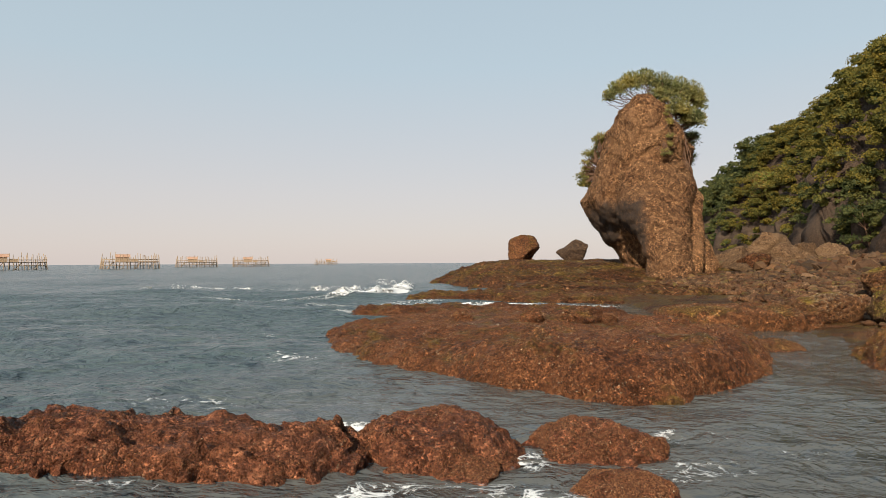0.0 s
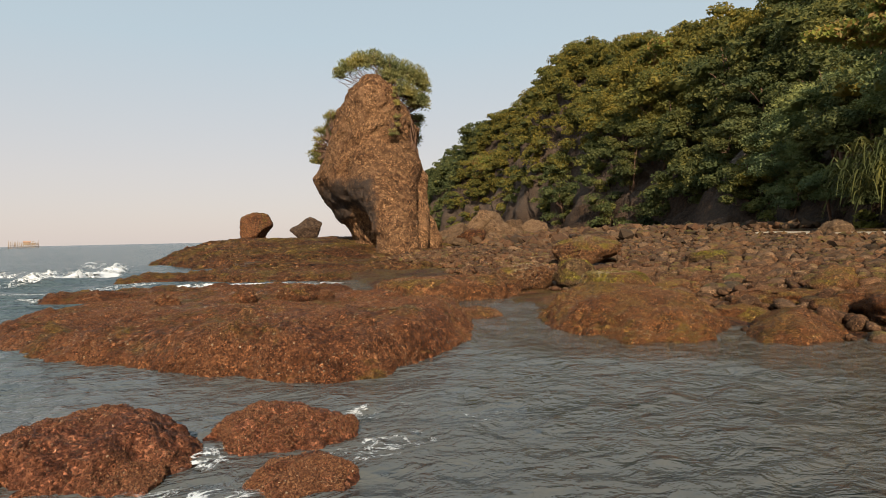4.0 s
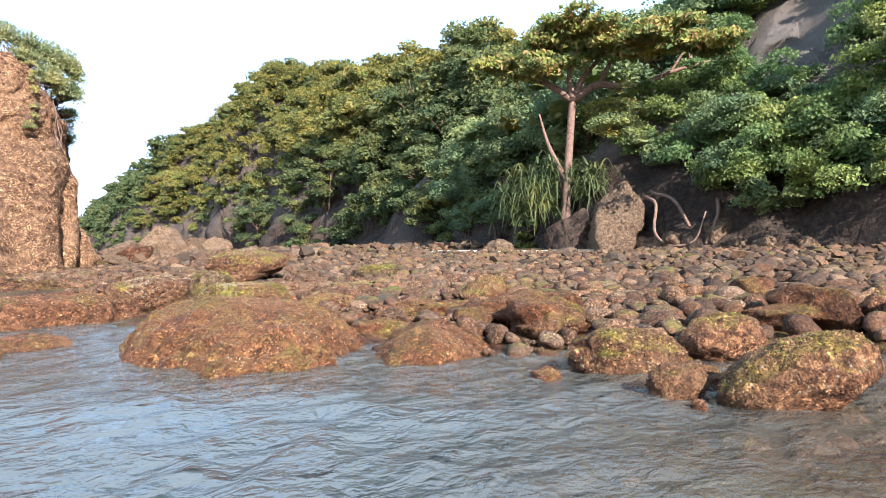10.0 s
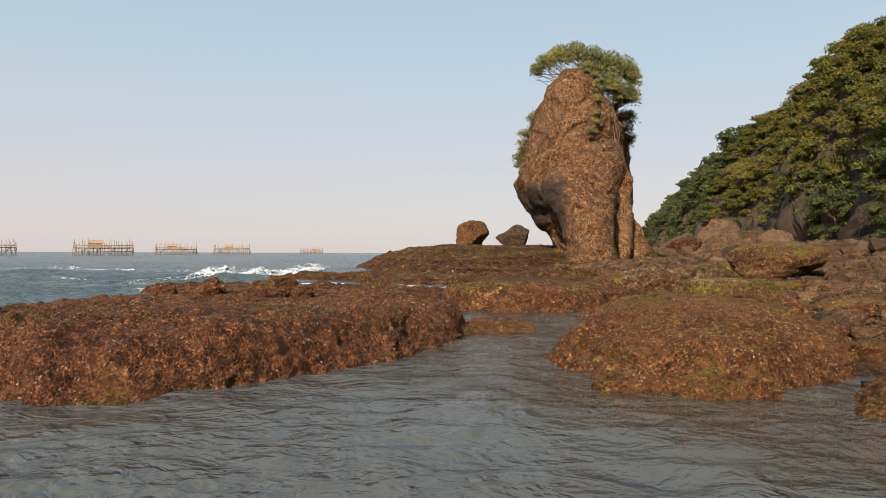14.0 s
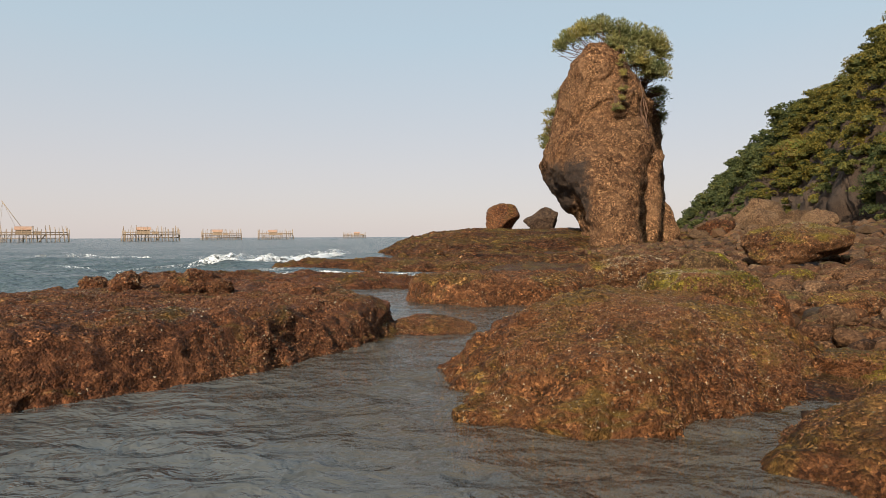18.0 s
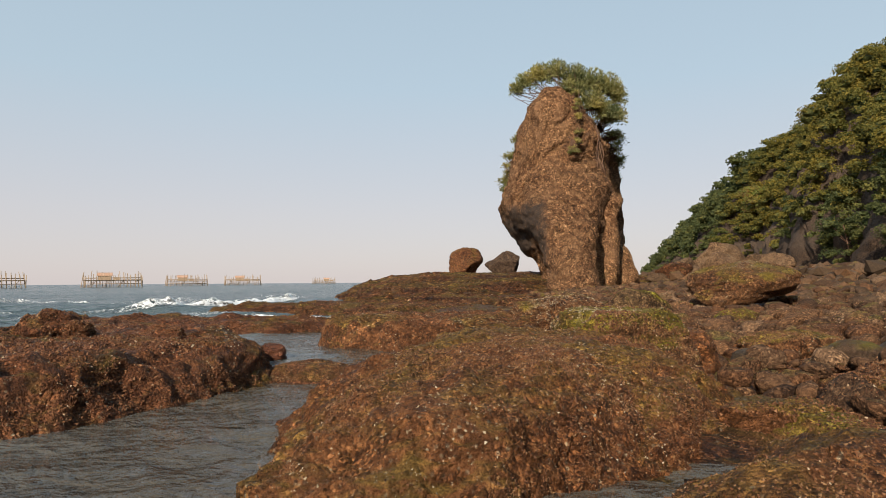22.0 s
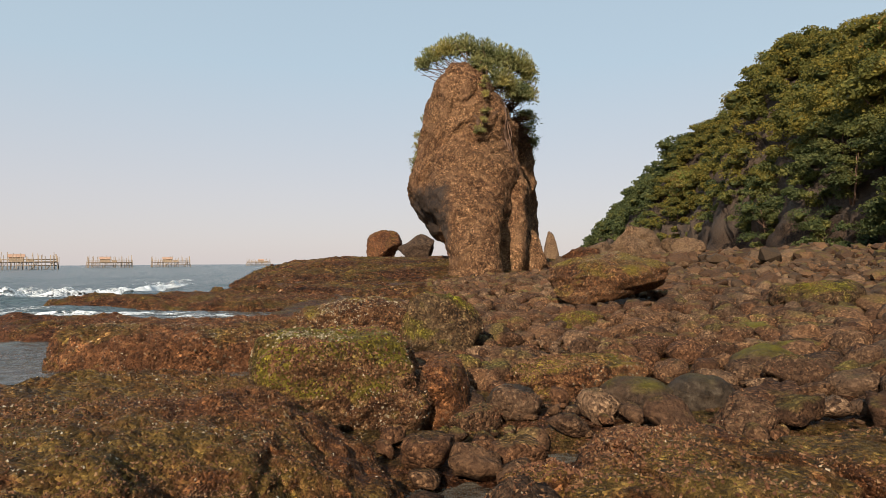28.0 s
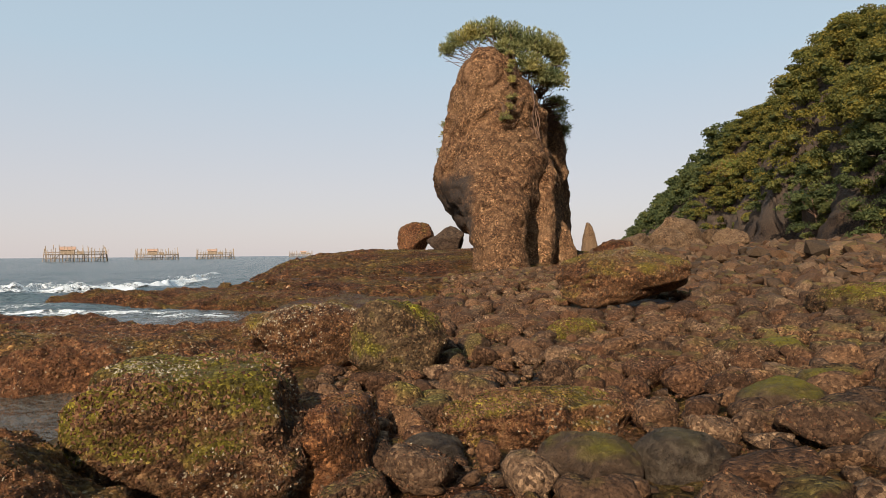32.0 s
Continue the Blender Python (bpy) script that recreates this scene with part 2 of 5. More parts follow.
FLAT = rock_material("far_shelf_rock", (0.03071, 0.01222, 0.006542), (0.1104, 0.04268, 0.01867), (0.2219, 0.1015, 0.04675), moss=0.55, shells=0.6, rough=0.7, patch=0.66, mosscol=(0.17, 0.13, 0.025), scale=0.22)
STACK = rock_material("stack_rock", (0.1, 0.0465, 0.0235), (0.225, 0.112, 0.056), (0.35, 0.2, 0.108), moss=0.0, shells=0.25, rough=0.9, scale=0.34)
MOSS = rock_material("green_moss_rock", (0.035, 0.02, 0.012), (0.12, 0.07, 0.035), (0.2, 0.13, 0.07), moss=1.0, shells=0.6, rough=0.8, patch=0.54, mosscol=(0.17, 0.14, 0.013))
BLOCKM = rock_material("block_reef", (0.043, 0.018, 0.0095), (0.147, 0.064, 0.03), (0.27, 0.145, 0.07), moss=0.92, shells=1.0, rough=0.65, patch=0.535, mosscol=(0.17, 0.132, 0.016))
CAP = rock_material("capped_stone", (0.034, 0.0195, 0.0118), (0.09, 0.053, 0.032), (0.138, 0.088, 0.054), moss=0.9, rough=0.6, patch=0.645, mosscol=(0.19, 0.155, 0.016), crust=0.25)
STONE = rock_material("grey_stone", (0.0324, 0.02176, 0.01488), (0.09, 0.05984, 0.03844), (0.1512, 0.1122, 0.0775), moss=0.25, rough=0.6, patch=0.74, crust=0.3)
PALE = rock_material("tan_stone", (0.04995, 0.02671, 0.01541), (0.15, 0.08732, 0.04882), (0.222, 0.1443, 0.08496), rough=0.85, scale=0.6, crust=0.35)
GROUND = rock_material("shore_ground", (0.018, 0.0074, 0.0042), (0.068, 0.0262, 0.0122), (0.138, 0.058, 0.0265), moss=0.55, shells=0.6, rough=0.6, patch=0.64, mosscol=(0.16, 0.112, 0.03))
CLIFF = rock_material("cliff_rock", (0.028, 0.018, 0.013), (0.072, 0.046, 0.032), (0.13, 0.083, 0.055), rough=0.9, scale=0.3, crust=0.3)

# Low seaward side: the undercut's shade painted into the colour, with a blackish stain.
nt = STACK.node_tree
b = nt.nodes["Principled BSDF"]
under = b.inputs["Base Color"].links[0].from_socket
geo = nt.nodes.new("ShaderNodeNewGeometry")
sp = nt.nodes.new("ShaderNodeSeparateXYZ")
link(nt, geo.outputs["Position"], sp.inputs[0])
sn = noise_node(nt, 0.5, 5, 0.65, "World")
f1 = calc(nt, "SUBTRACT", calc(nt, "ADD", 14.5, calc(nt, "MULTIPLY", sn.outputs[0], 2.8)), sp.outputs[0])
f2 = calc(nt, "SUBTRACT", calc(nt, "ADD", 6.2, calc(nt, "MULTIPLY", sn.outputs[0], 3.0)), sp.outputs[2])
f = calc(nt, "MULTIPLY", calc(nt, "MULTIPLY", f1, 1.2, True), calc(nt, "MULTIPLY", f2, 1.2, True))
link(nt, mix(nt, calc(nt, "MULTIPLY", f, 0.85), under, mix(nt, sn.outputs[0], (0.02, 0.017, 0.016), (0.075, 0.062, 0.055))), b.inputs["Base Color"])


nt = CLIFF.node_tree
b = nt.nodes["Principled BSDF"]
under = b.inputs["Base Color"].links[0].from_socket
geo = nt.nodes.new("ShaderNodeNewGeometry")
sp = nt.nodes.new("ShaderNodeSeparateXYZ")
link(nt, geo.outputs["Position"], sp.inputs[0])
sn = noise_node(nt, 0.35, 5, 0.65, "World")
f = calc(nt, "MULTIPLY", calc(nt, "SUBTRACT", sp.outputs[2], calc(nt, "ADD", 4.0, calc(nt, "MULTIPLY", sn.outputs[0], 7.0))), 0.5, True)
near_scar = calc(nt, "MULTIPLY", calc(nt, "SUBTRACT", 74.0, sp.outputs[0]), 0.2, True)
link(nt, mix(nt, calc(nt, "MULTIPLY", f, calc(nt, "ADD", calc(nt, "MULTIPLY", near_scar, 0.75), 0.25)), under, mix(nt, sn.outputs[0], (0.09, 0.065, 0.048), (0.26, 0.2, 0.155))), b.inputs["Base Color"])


def leaf_material(name, a, b2, c, gloss=0.6, vary=True):
    m, nt, b = material(name, gloss)
    geo = nt.nodes.new("ShaderNodeNewGeometry")
    info = nt.nodes.new("ShaderNodeObjectInfo")
    col = ramp(nt, geo.outputs["Random Per Island"], [(0.0, a), (0.5, b2), (1.0, c)])
    if vary:
        col = mix(nt, 1.0, col, ramp(nt, info.outputs["Random"], [(0.0, (0.72, 0.8, 0.82)), (0.5, (0.95, 1.0, 0.98)), (0.85, (1.1, 1.08, 0.92)), (0.95, (1.22, 1.14, 0.84)), (1.0, (1.5, 1.22, 0.75))]), "MULTIPLY")
    pn = noise_node(nt, 0.16 if vary else 0.5, 4, 0.6, "World")
    col = mix(nt, 1.0, col, ramp(nt, pn.outputs[0], [(0.36, (0.66, 0.78, 0.82)), (0.5, (0.92, 0.96, 0.94)), (0.62, (1.16, 1.08, 0.86))]), "MULTIPLY")
    pn2 = noise_node(nt, 0.55, 3, 0.5, "World")
    col = mix(nt, 1.0, col, ramp(nt, pn2.outputs[0], [(0.38, (0.72, 0.78, 0.8)), (0.62, (1.24, 1.18, 1.04))]), "MULTIPLY")
    link(nt, col, b.inputs["Base Color"])
    tr = nt.nodes.new("ShaderNodeBsdfTranslucent")
    link(nt, col, tr.inputs[0])
    mx = nt.nodes.new("ShaderNodeMixShader")
    mx.inputs[0].default_value = 0.42
    out = nt.nodes["Material Output"]
    link(nt, b.outputs[0], mx.inputs[1])
    link(nt, tr.outputs[0], mx.inputs[2])
    link(nt, mx.outputs[0], out.inputs[0])
    return m


LEAF = leaf_material("leaves", (0.096, 0.1, 0.04), (0.138, 0.138, 0.054), (0.184, 0.17, 0.066))
SLOPELEAF = leaf_material("slope_leaves", (0.175, 0.19, 0.088), (0.22, 0.235, 0.105), (0.265, 0.275, 0.13))
BUSHLEAF = leaf_material("bush_leaves", (0.15, 0.145, 0.058), (0.27, 0.25, 0.1), (0.42, 0.38, 0.18), vary=False)
DRYLEAF = leaf_material("dry_scrub", (0.2, 0.17, 0.05), (0.34, 0.28, 0.09), (0.46, 0.38, 0.16), vary=False)
TURNING = leaf_material("turning_leaves", (0.17, 0.2, 0.05), (0.27, 0.26, 0.07), (0.36, 0.2, 0.08), vary=False)
BARK, _nt, _b = material("bark", 0.85)
_n = noise_node(_nt, 6, 5, 0.7, "World")
link(_nt, ramp(_nt, _n.outputs[0], [(0.3, (0.085, 0.045, 0.03)), (0.7, (0.25, 0.15, 0.10))]), _b.inputs["Base Color"])
bump(_nt, _b, [(_n.outputs[0], 0.05)], 0.8)
SAND, _nt, _b = material("pale_sand", 0.9)
_n = noise_node(_nt, 3, 8, 0.7, "World")
link(_nt, ramp(_nt, _n.outputs[0], [(0.3, (0.3, 0.24, 0.17)), (0.7, (0.46, 0.39, 0.3))]), _b.inputs["Base Color"])

# Sea water: clear over the shallows, opaque over depth.
WATER, nt, b = material("sea_water", 0.06, 0.0, 0.5)
b.inputs["IOR"].default_value = 1.33
geo = nt.nodes.new("ShaderNodeNewGeometry")
att = nt.nodes.new("ShaderNodeAttribute")
att.attribute_name = "depth"
wide = noise_node(nt, 0.12, 4, 0.6, "World")
deep = mix(nt, wide.outputs[0], (0.05, 0.077, 0.084), (0.088, 0.114, 0.12))
shallow = mix(nt, calc(nt, "MULTIPLY", att.outputs["Fac"], 4.0, True), (0.135, 0.1, 0.063), (0.099, 0.102, 0.096))
link(nt, mix(nt, calc(nt, "MULTIPLY", calc(nt, "SUBTRACT", att.outputs["Fac"], 0.25), 1.5, True), shallow, deep), b.inputs["Base Color"])
link(nt, calc(nt, "ADD", calc(nt, "MULTIPLY", att.outputs["Fac"], 3.0), 0.22, True), b.inputs["Alpha"])
link(nt, calc(nt, "SUBTRACT", 0.5, calc(nt, "MULTIPLY", att.outputs["Fac"], 0.32)), b.inputs["Specular IOR Level"])
link(nt, calc(nt, "ADD", 0.06, calc(nt, "MULTIPLY", att.outputs["Fac"], 0.13)), b.inputs["Roughness"])
mp = nt.nodes.new("ShaderNodeMapping")
mp.inputs["Scale"].default_value = (0.9, 1.15, 1.0)
link(nt, geo.outputs["Position"], mp.inputs["Vector"])
hs = []
for sc, dist, far, close in ((0.45, 1.0, 1.0, 0.0), (2.4, 0.25, 1.1, 0.35), (6.5, 0.07, 0.3, 0.7)):
    n = nt.nodes.new("ShaderNodeTexNoise")
    n.inputs["Scale"].default_value = sc
    n.inputs["Detail"].default_value = 3
    n.inputs["Distortion"].default_value = 0.8
    link(nt, mp.outputs[0], n.inputs["Vector"])
    hs.append((calc(nt, "MULTIPLY", n.outputs[0], calc(nt, "ADD", calc(nt, "MULTIPLY", att.outputs["Fac"], far), close)), dist))
bump(nt, b, hs, 0.8)

# ---- ground ----
POOLS = [(13.35, 15.3, 0.5), (16.5, 16.95, 0.38), (13.5, 12.8, 0.5), (13.1, 11.2, 0.45), (14.4, 13.9, 0.4)]
SHORE = [(12, 9.6), (11.9, 8.6), (13.4, 7.6), (14.2, 5.9), (16, 4.3), (15.6, 1), (13, -4), (4, -5), (-6, -5), (-40, -8), (-40, -80), (400, -80), (400, 720),
         (135, 720), (128, 560), (92, 330), (62, 190), (46, 120), (28, 80), (6, 80), (0, 68), (-1, 61), (4, 52), (2.5, 44), (7.5, 38), (8.5, 30), (7.8, 21.5), (10.4, 19.2), (10.4, 16.8), (9.2, 15), (9.2, 11.5)]


def ground_height(x, y):
    sd = inside(SHORE, x, y)
    land = np.clip(0.09 * sd, 0, 0.12) + np.clip(0.058 * (x - 13.5), 0, 1.8) + np.clip(0.012 * (y - 20), 0, 0.35)
    bed = -np.clip(-0.35 * sd, 0, 0.4) - np.clip(0.05 * (-x - 4), 0, 2.5) - np.clip(0.03 * (y - 30), 0, 2.5) * (x < 10)
    bed = bed + 0.3 * np.exp(-(((x - 9.6) / 2.6) ** 2 + ((y - 1.6) / 2.2) ** 2))
    for px, py, pr in POOLS:
        land = land - 0.3 * np.exp(-(((x - px) ** 2 + (y - py) ** 2) / pr**2))
    return np.where(sd > 0, land, bed)


gx = spaced(-9, 46, 0.4, -4500, 4500, 30)
gx = np.r_[gx[gx < 10], np.arange(10, 24, 0.09), gx[gx > 24]]
gy = spaced(-6, 76, 0.4, -4500, 4500, 30)
gy = np.r_[gy[gy < 8], np.arange(8, 29, 0.09), gy[gy > 29]]
X, Y = np.meshgrid(gx, gy)
P = np.stack([X, Y, 0 * X], -1)
near = np.clip(1 - np.abs(X - 18) / 60, 0, 1) * np.clip(1 - np.abs(Y - 30) / 90, 0, 1)
Z = ground_height(X, Y) + near * (0.09 * fbm(P, 1.5, 4, 3) + 0.045 * fbm(P, 0.42, 4, 9, 0.6))
ground = put("ground", sheet("ground", np.stack([X, Y, Z], -1)), GROUND, label="wet brown stony shore and sea bed", category="ground", kind="structure")


# ---- water ----
def waves(x, y):
    """Height of the sea's surface: ripples in the inlet, swell outside it."""
    sea = np.clip((-x + 0.10 * y - 1.0) / 5, 0.0, 1.0)
    p = np.stack([x * 0.6, y * 1.25, 0 * x], -1)
    h = 0.05 * (0.5 - np.abs(fbm(p, 0.62, 2, 71))) + 0.014 * fbm(p, 0.25, 2, 73) + 0.024 * fbm(p, 1.9, 2, 75)
    swell = 0.24 * fbm(np.stack([x * 0.45, y, 0 * x], -1), 3.2, 3, 78) + 0.10 * np.sin(0.55 * y + 0.25 * x + 1.5 * fbm(p, 14, 2, 79))
    return h + sea * swell


wx = spaced(-22, 15, 0.1, -4500, 4500, 60)
wy = spaced(0.5, 46, 0.1, -4500, 4500, 60)
X, Y = np.meshgrid(wx, wy)
fade = np.clip(1.6 - np.hypot(X, Y - 20) / 160, 0, 1)
me = sheet("sea", np.stack([X, Y, waves(X, Y) * fade], -1))
at_depth = me.attributes.new("depth", "FLOAT", "POINT")
off = -inside(SHORE, X, Y)
open_sea = np.clip((0.5 - X * 0.55 + 0.16 * (Y - 6)) / 4.5, 0, 1)
at_depth.data.foreach_set("value", np.maximum(open_sea, np.clip((off - 0.9) / 11, 0.13, 0.24) * (1 - 0.9 * np.exp(-(((X - 10.4) / 3.2) ** 2 + ((Y - 2.0) / 3.0) ** 2)))).astype(np.float32).ravel())
sea = put("sea", me, WATER, label="blue-green rippled sea water with small waves", category="water", kind="structure")


CRUSTED = []


# ---- reefs: flat-topped rocks with steep edges that stand in the water ----
def reef(name, outline, top, mat, label, edge=0.35, rough=0.13, seed=1, rings=70, step=0.09, foot=-0.6, category="rock", group="", grain=0.35, power=1.0, kind="", clump=0.13):
    o = np.array(outline, float)
    c = o.mean(0)
    ang = np.linspace(0, 2 * math.pi, 721)[:-1]
    d = np.stack([np.cos(ang), np.sin(ang)], -1)
    rad = np.zeros(720)
    for a, e in zip(o, np.roll(o, -1, 0)):
        s = e - a
        den = d[:, 0] * s[1] - d[:, 1] * s[0]
        den = np.where(np.abs(den) < 1e-9, 1e-9, den)
        k = ((a[0] - c[0]) * s[1] - (a[1] - c[1]) * s[0]) / den
        u = ((a[0] - c[0]) * d[:, 1] - (a[1] - c[1]) * d[:, 0]) / den
        rad = np.where((k > 0) & (u >= 0) & (u <= 1), np.maximum(rad, k), rad)
    kern = np.hanning(25) / np.hanning(25).sum()
    rad = np.convolve(np.r_[rad[-40:], rad, rad[:40]], kern, "same")[40:-40]
    length = np.hypot(*np.diff(np.r_[d * rad[:, None], d[:1] * rad[:1, None]], axis=0).T)
    cum = np.r_[0, np.cumsum(length)]
    n = int(max(40, cum[-1] / step))
    at = np.interp(np.linspace(0, cum[-1], n + 1)[:-1], cum, np.arange(721))
    th = at / 720 * 2 * math.pi
    R = np.interp(at, np.arange(721), np.r_[rad, rad[0]])
    f = np.r_[1 - np.linspace(1, 0, rings) ** 1.7 * (1 - 0.004), 1.03, 1.08, 1.16]
    r = R[None, :] * f[:, None]
    x, y = c[0] + r * np.cos(th), c[1] + r * np.sin(th)
    inn = np.clip(R[None, :] * (1 - f[:, None]), 0, None)
    zt = top(x, y) if callable(top) else top + 0 * x
    z = zt * (1 - np.exp(-((inn / edge) ** power)))
    z = np.where(f[:, None] > 1, foot * np.clip((f[:, None] - 1) / 0.08, 0, 1), z)
    v = np.stack([x, y, z], -1)
    w = wander(v, 1.1, 5, seed * 7) * rough + wander(v, grain, 3, seed * 7 + 3) * rough * 0.45
    w[..., 2] -= rough * 0.5 * np.abs(fbm(v, 0.8, 3, seed + 50)) + rough * 0.6 * np.abs(fbm(v, 0.33, 2, seed + 51))
    v = v + w * np.clip(0.35 + 0.9 * f[:, None, None], 0, 1.2)
    # knobs of shells, thick in some patches
    thick = np.clip(0.55 + 0.8 * fbm(v, 0.9, 3, seed + 60), 0.1, 1.3)
    knob = 1 - 2.2 * np.abs(vnoise(v / clump, seed + 61)) + 0.5 * vnoise(v / (clump * 0.45), seed + 62)
    out = np.stack([np.cos(th) + 0 * r, np.sin(th) + 0 * r, 0 * r], -1) * np.exp(-inn / 0.25)[..., None] + [0, 0, 0.75]
    v = v + out * (thick * knob * clump * 0.3)[..., None]
    me = sheet(name, v[::-1], True)
    return put(name, me, mat, label=label, category=category, group=group, kind=kind)


MAIN = [(-3.1, 16.4), (-2.5, 14.2), (-1.5, 12.9), (0.1, 11.5), (1.6, 9.9), (2.5, 9.15), (3.7, 9.1), (4.8, 9.9), (6.0, 11.3), (7.1, 13.5), (7.4, 14.9), (6.7, 16.3), (5.6, 18.6), (3.6, 21.2), (1, 23.5), (-1.5, 24.6), (-3.2, 23), (-3.8, 20)]
main_reef = reef("reef_platform", MAIN, lambda x, y: 0.30 + 0.085 * np.clip(x + 2.5, 0, 4.5) - 0.010 * (y - 12), REEF, "broad reddish-brown reef platform crusted with shells in the sea", edge=0.34, power=1.25, seed=2, rings=190, step=0.045, rough=0.11)
CRUSTED.append((reef("reef_rock", [(7.0, 14.9), (7.6, 14.5), (8.4, 14.8), (8.5, 15.4), (7.8, 15.9), (7.1, 15.6)], 0.28, REEF, "low reddish reef rock in a narrow channel", seed=3, rings=24, rough=0.07, edge=0.3), 2500, 0.03, "SHELLY"))
MOUND = [(8.3, 12.2), (8.3, 10.9), (8.7, 10.0), (9.6, 9.4), (10.6, 9.6), (11.5, 10.3), (12.4, 11.2), (13, 12.6), (12.6, 14.6), (11.4, 15.6), (10.2, 15.6), (9.0, 14.4)]
mound = reef("reef_mound", MOUND,
             lambda x, y: 0.74 + 0.02 * (y - 10), MOUNDM, "rounded brown reef mound with shells and yellow-green algae", edge=0.62, power=1.25, seed=4, rings=170, step=0.035, rough=0.11, grain=0.2, clump=0.1)
CRUSTED.append((reef("reef_rock", [(10.9, 9.6), (10.6, 8.7), (11.0, 8.2), (11.9, 8.2), (12.9, 8.6), (13.6, 9.6), (13.2, 10.6), (12, 10.4)], 0.5, MOUNDM, "brown shell-crusted reef rock at the water's edge", edge=0.5, seed=5, rings=50, step=0.07, rough=0.09), 2500, 0.03, "SHELLY"))
ledge = reef("reef_ledge", [(6.7, 19.9), (7.3, 19.1), (8.6, 18.9), (10.2, 19.0), (11.6, 19.8), (12, 21.0), (11, 22.2), (9, 22.9), (7.3, 22.4), (6.4, 21.3)], 0.66, SHELF, "reddish reef ledge with green algae on its top", edge=0.16, power=1.5, seed=6, rings=90, step=0.05, rough=0.12)
CRUSTED.append((reef("reef_strip", [(-4.2, 25.4), (-1, 24.6), (2, 24.2), (4.8, 23.6), (6.8, 24.8), (6.6, 27.4), (4, 28.8), (0.5, 29.2), (-3, 28.6), (-4.4, 27.2)], 0.3, REEF, "low dark brown strip of reef washed by the waves", edge=0.5, seed=7, rings=50, step=0.12, rough=0.14), 5000, 0.07, "CRUST"))
CRUSTED.append((reef("reef_strip", [(-3, 38), (0, 35.5), (4, 33.6), (8, 32), (11, 34), (11, 40), (7, 44), (2, 43), (-2, 41)], 0.38, SHELF, "low dark brown strip of reef washed by the waves", edge=0.8, seed=8, rings=50, step=0.15, rough=0.16), 5000, 0.07, "CRUST"))
SHELF_LINE = [(-1.2, 61), (1, 55), (5, 50), (10, 46.5), (16, 46), (24, 49), (30, 56), (34, 70), (28, 92), (16, 104), (6, 100), (0, 86), (-2.5, 70)]
shelf = reef("rock_shelf", SHELF_LINE,
             lambda x, y: 0.55 + 1.75 * np.clip((y - 47 + 0.25 * (10 - x)) / 26, 0, 1), FLAT, "flat dark rock shelf under the sea stack", edge=2.4, seed=9, rings=140, step=0.2, rough=0.2, grain=0.8, clump=0.28)

CRUSTED.append((reef("reef_flat", [(4, 39), (8, 35.5), (13, 33.5), (18, 35), (20, 41), (19, 48), (11, 50), (5, 52), (1.5, 48), (2, 43)], 0.5, FLAT, "low brown flat of reef before the rock shelf", edge=1.2, seed=16, rings=90, step=0.11, rough=0.22, grain=0.5, clump=0.3), 6000, 0.09, "SHELLY"))
# Near ridge in the surf at the start of the walk
CRUSTED.append((reef("surf_rock", [(-5.6, 6.2), (-5, 5.3), (-3.9, 5.1), (-2.3, 5.0), (-1.4, 5.2), (-0.7, 5.6), (-0.45, 6.3), (-0.9, 7.0), (-2.2, 7.0), (-3.2, 7.2), (-4.6, 7.4), (-5.4, 7.0)], 0.42, NEAR, "knobbly red-brown rock ridge in the surf", edge=0.34, seed=11, rings=70, step=0.045, rough=0.2, group="surf rocks", grain=0.22), 7000, 0.026, "CRUST"))
CRUSTED.append((reef("surf_rock", [(-1.0, 6.3), (-0.4, 5.7), (0.3, 5.5), (0.9, 5.8), (1.05, 6.4), (0.9, 7.2), (0.3, 7.8), (-0.3, 7.7), (-0.7, 7.2)], 0.47, NEAR, "rounded red-brown rock in the surf", edge=0.4, seed=12, rings=60, step=0.04, rough=0.13, group="surf rocks", grain=0.16), 7000, 0.026, "CRUST"))
CRUSTED.append((reef("surf_rock", [(0.95, 6.55), (1.35, 6.0), (2.2, 5.95), (2.72, 6.3), (2.8, 6.8), (2.35, 7.35), (1.65, 7.45), (1.1, 7.15)], 0.38, NEAR, "low rounded red-brown rock in the surf", edge=0.28, seed=13, rings=46, step=0.04, rough=0.1, group="surf rocks", grain=0.16), 7000, 0.026, "CRUST"))
CRUSTED.append((reef("surf_rock", [(1.2, 5.25), (1.5, 4.6), (2.1, 4.65), (2.4, 5.1), (2.15, 5.6), (1.55, 5.65)], 0.2, NEAR, "small red-brown rock just above the water", edge=0.2, seed=14, rings=24, step=0.045, rough=0.06, group="surf rocks", grain=0.2), 7000, 0.026, "CRUST"))


# ---- loose rocks ----
def chipped(v, seed, planes=9):
    """An angular stone: a ball cut by some flat breaks."""
    r = np.random.default_rng(seed)
    nrm = r.normal(size=(planes, 3))
    nrm /= np.linalg.norm(nrm, axis=1, keepdims=True)
    dots = v @ nrm.T
    cut = np.where(dots > 0.05, r.uniform(0.48, 0.95, planes) / np.maximum(dots, 0.05), 9).min(1)
    return v * np.minimum(cut, 1.15)[:, None] * 1.15


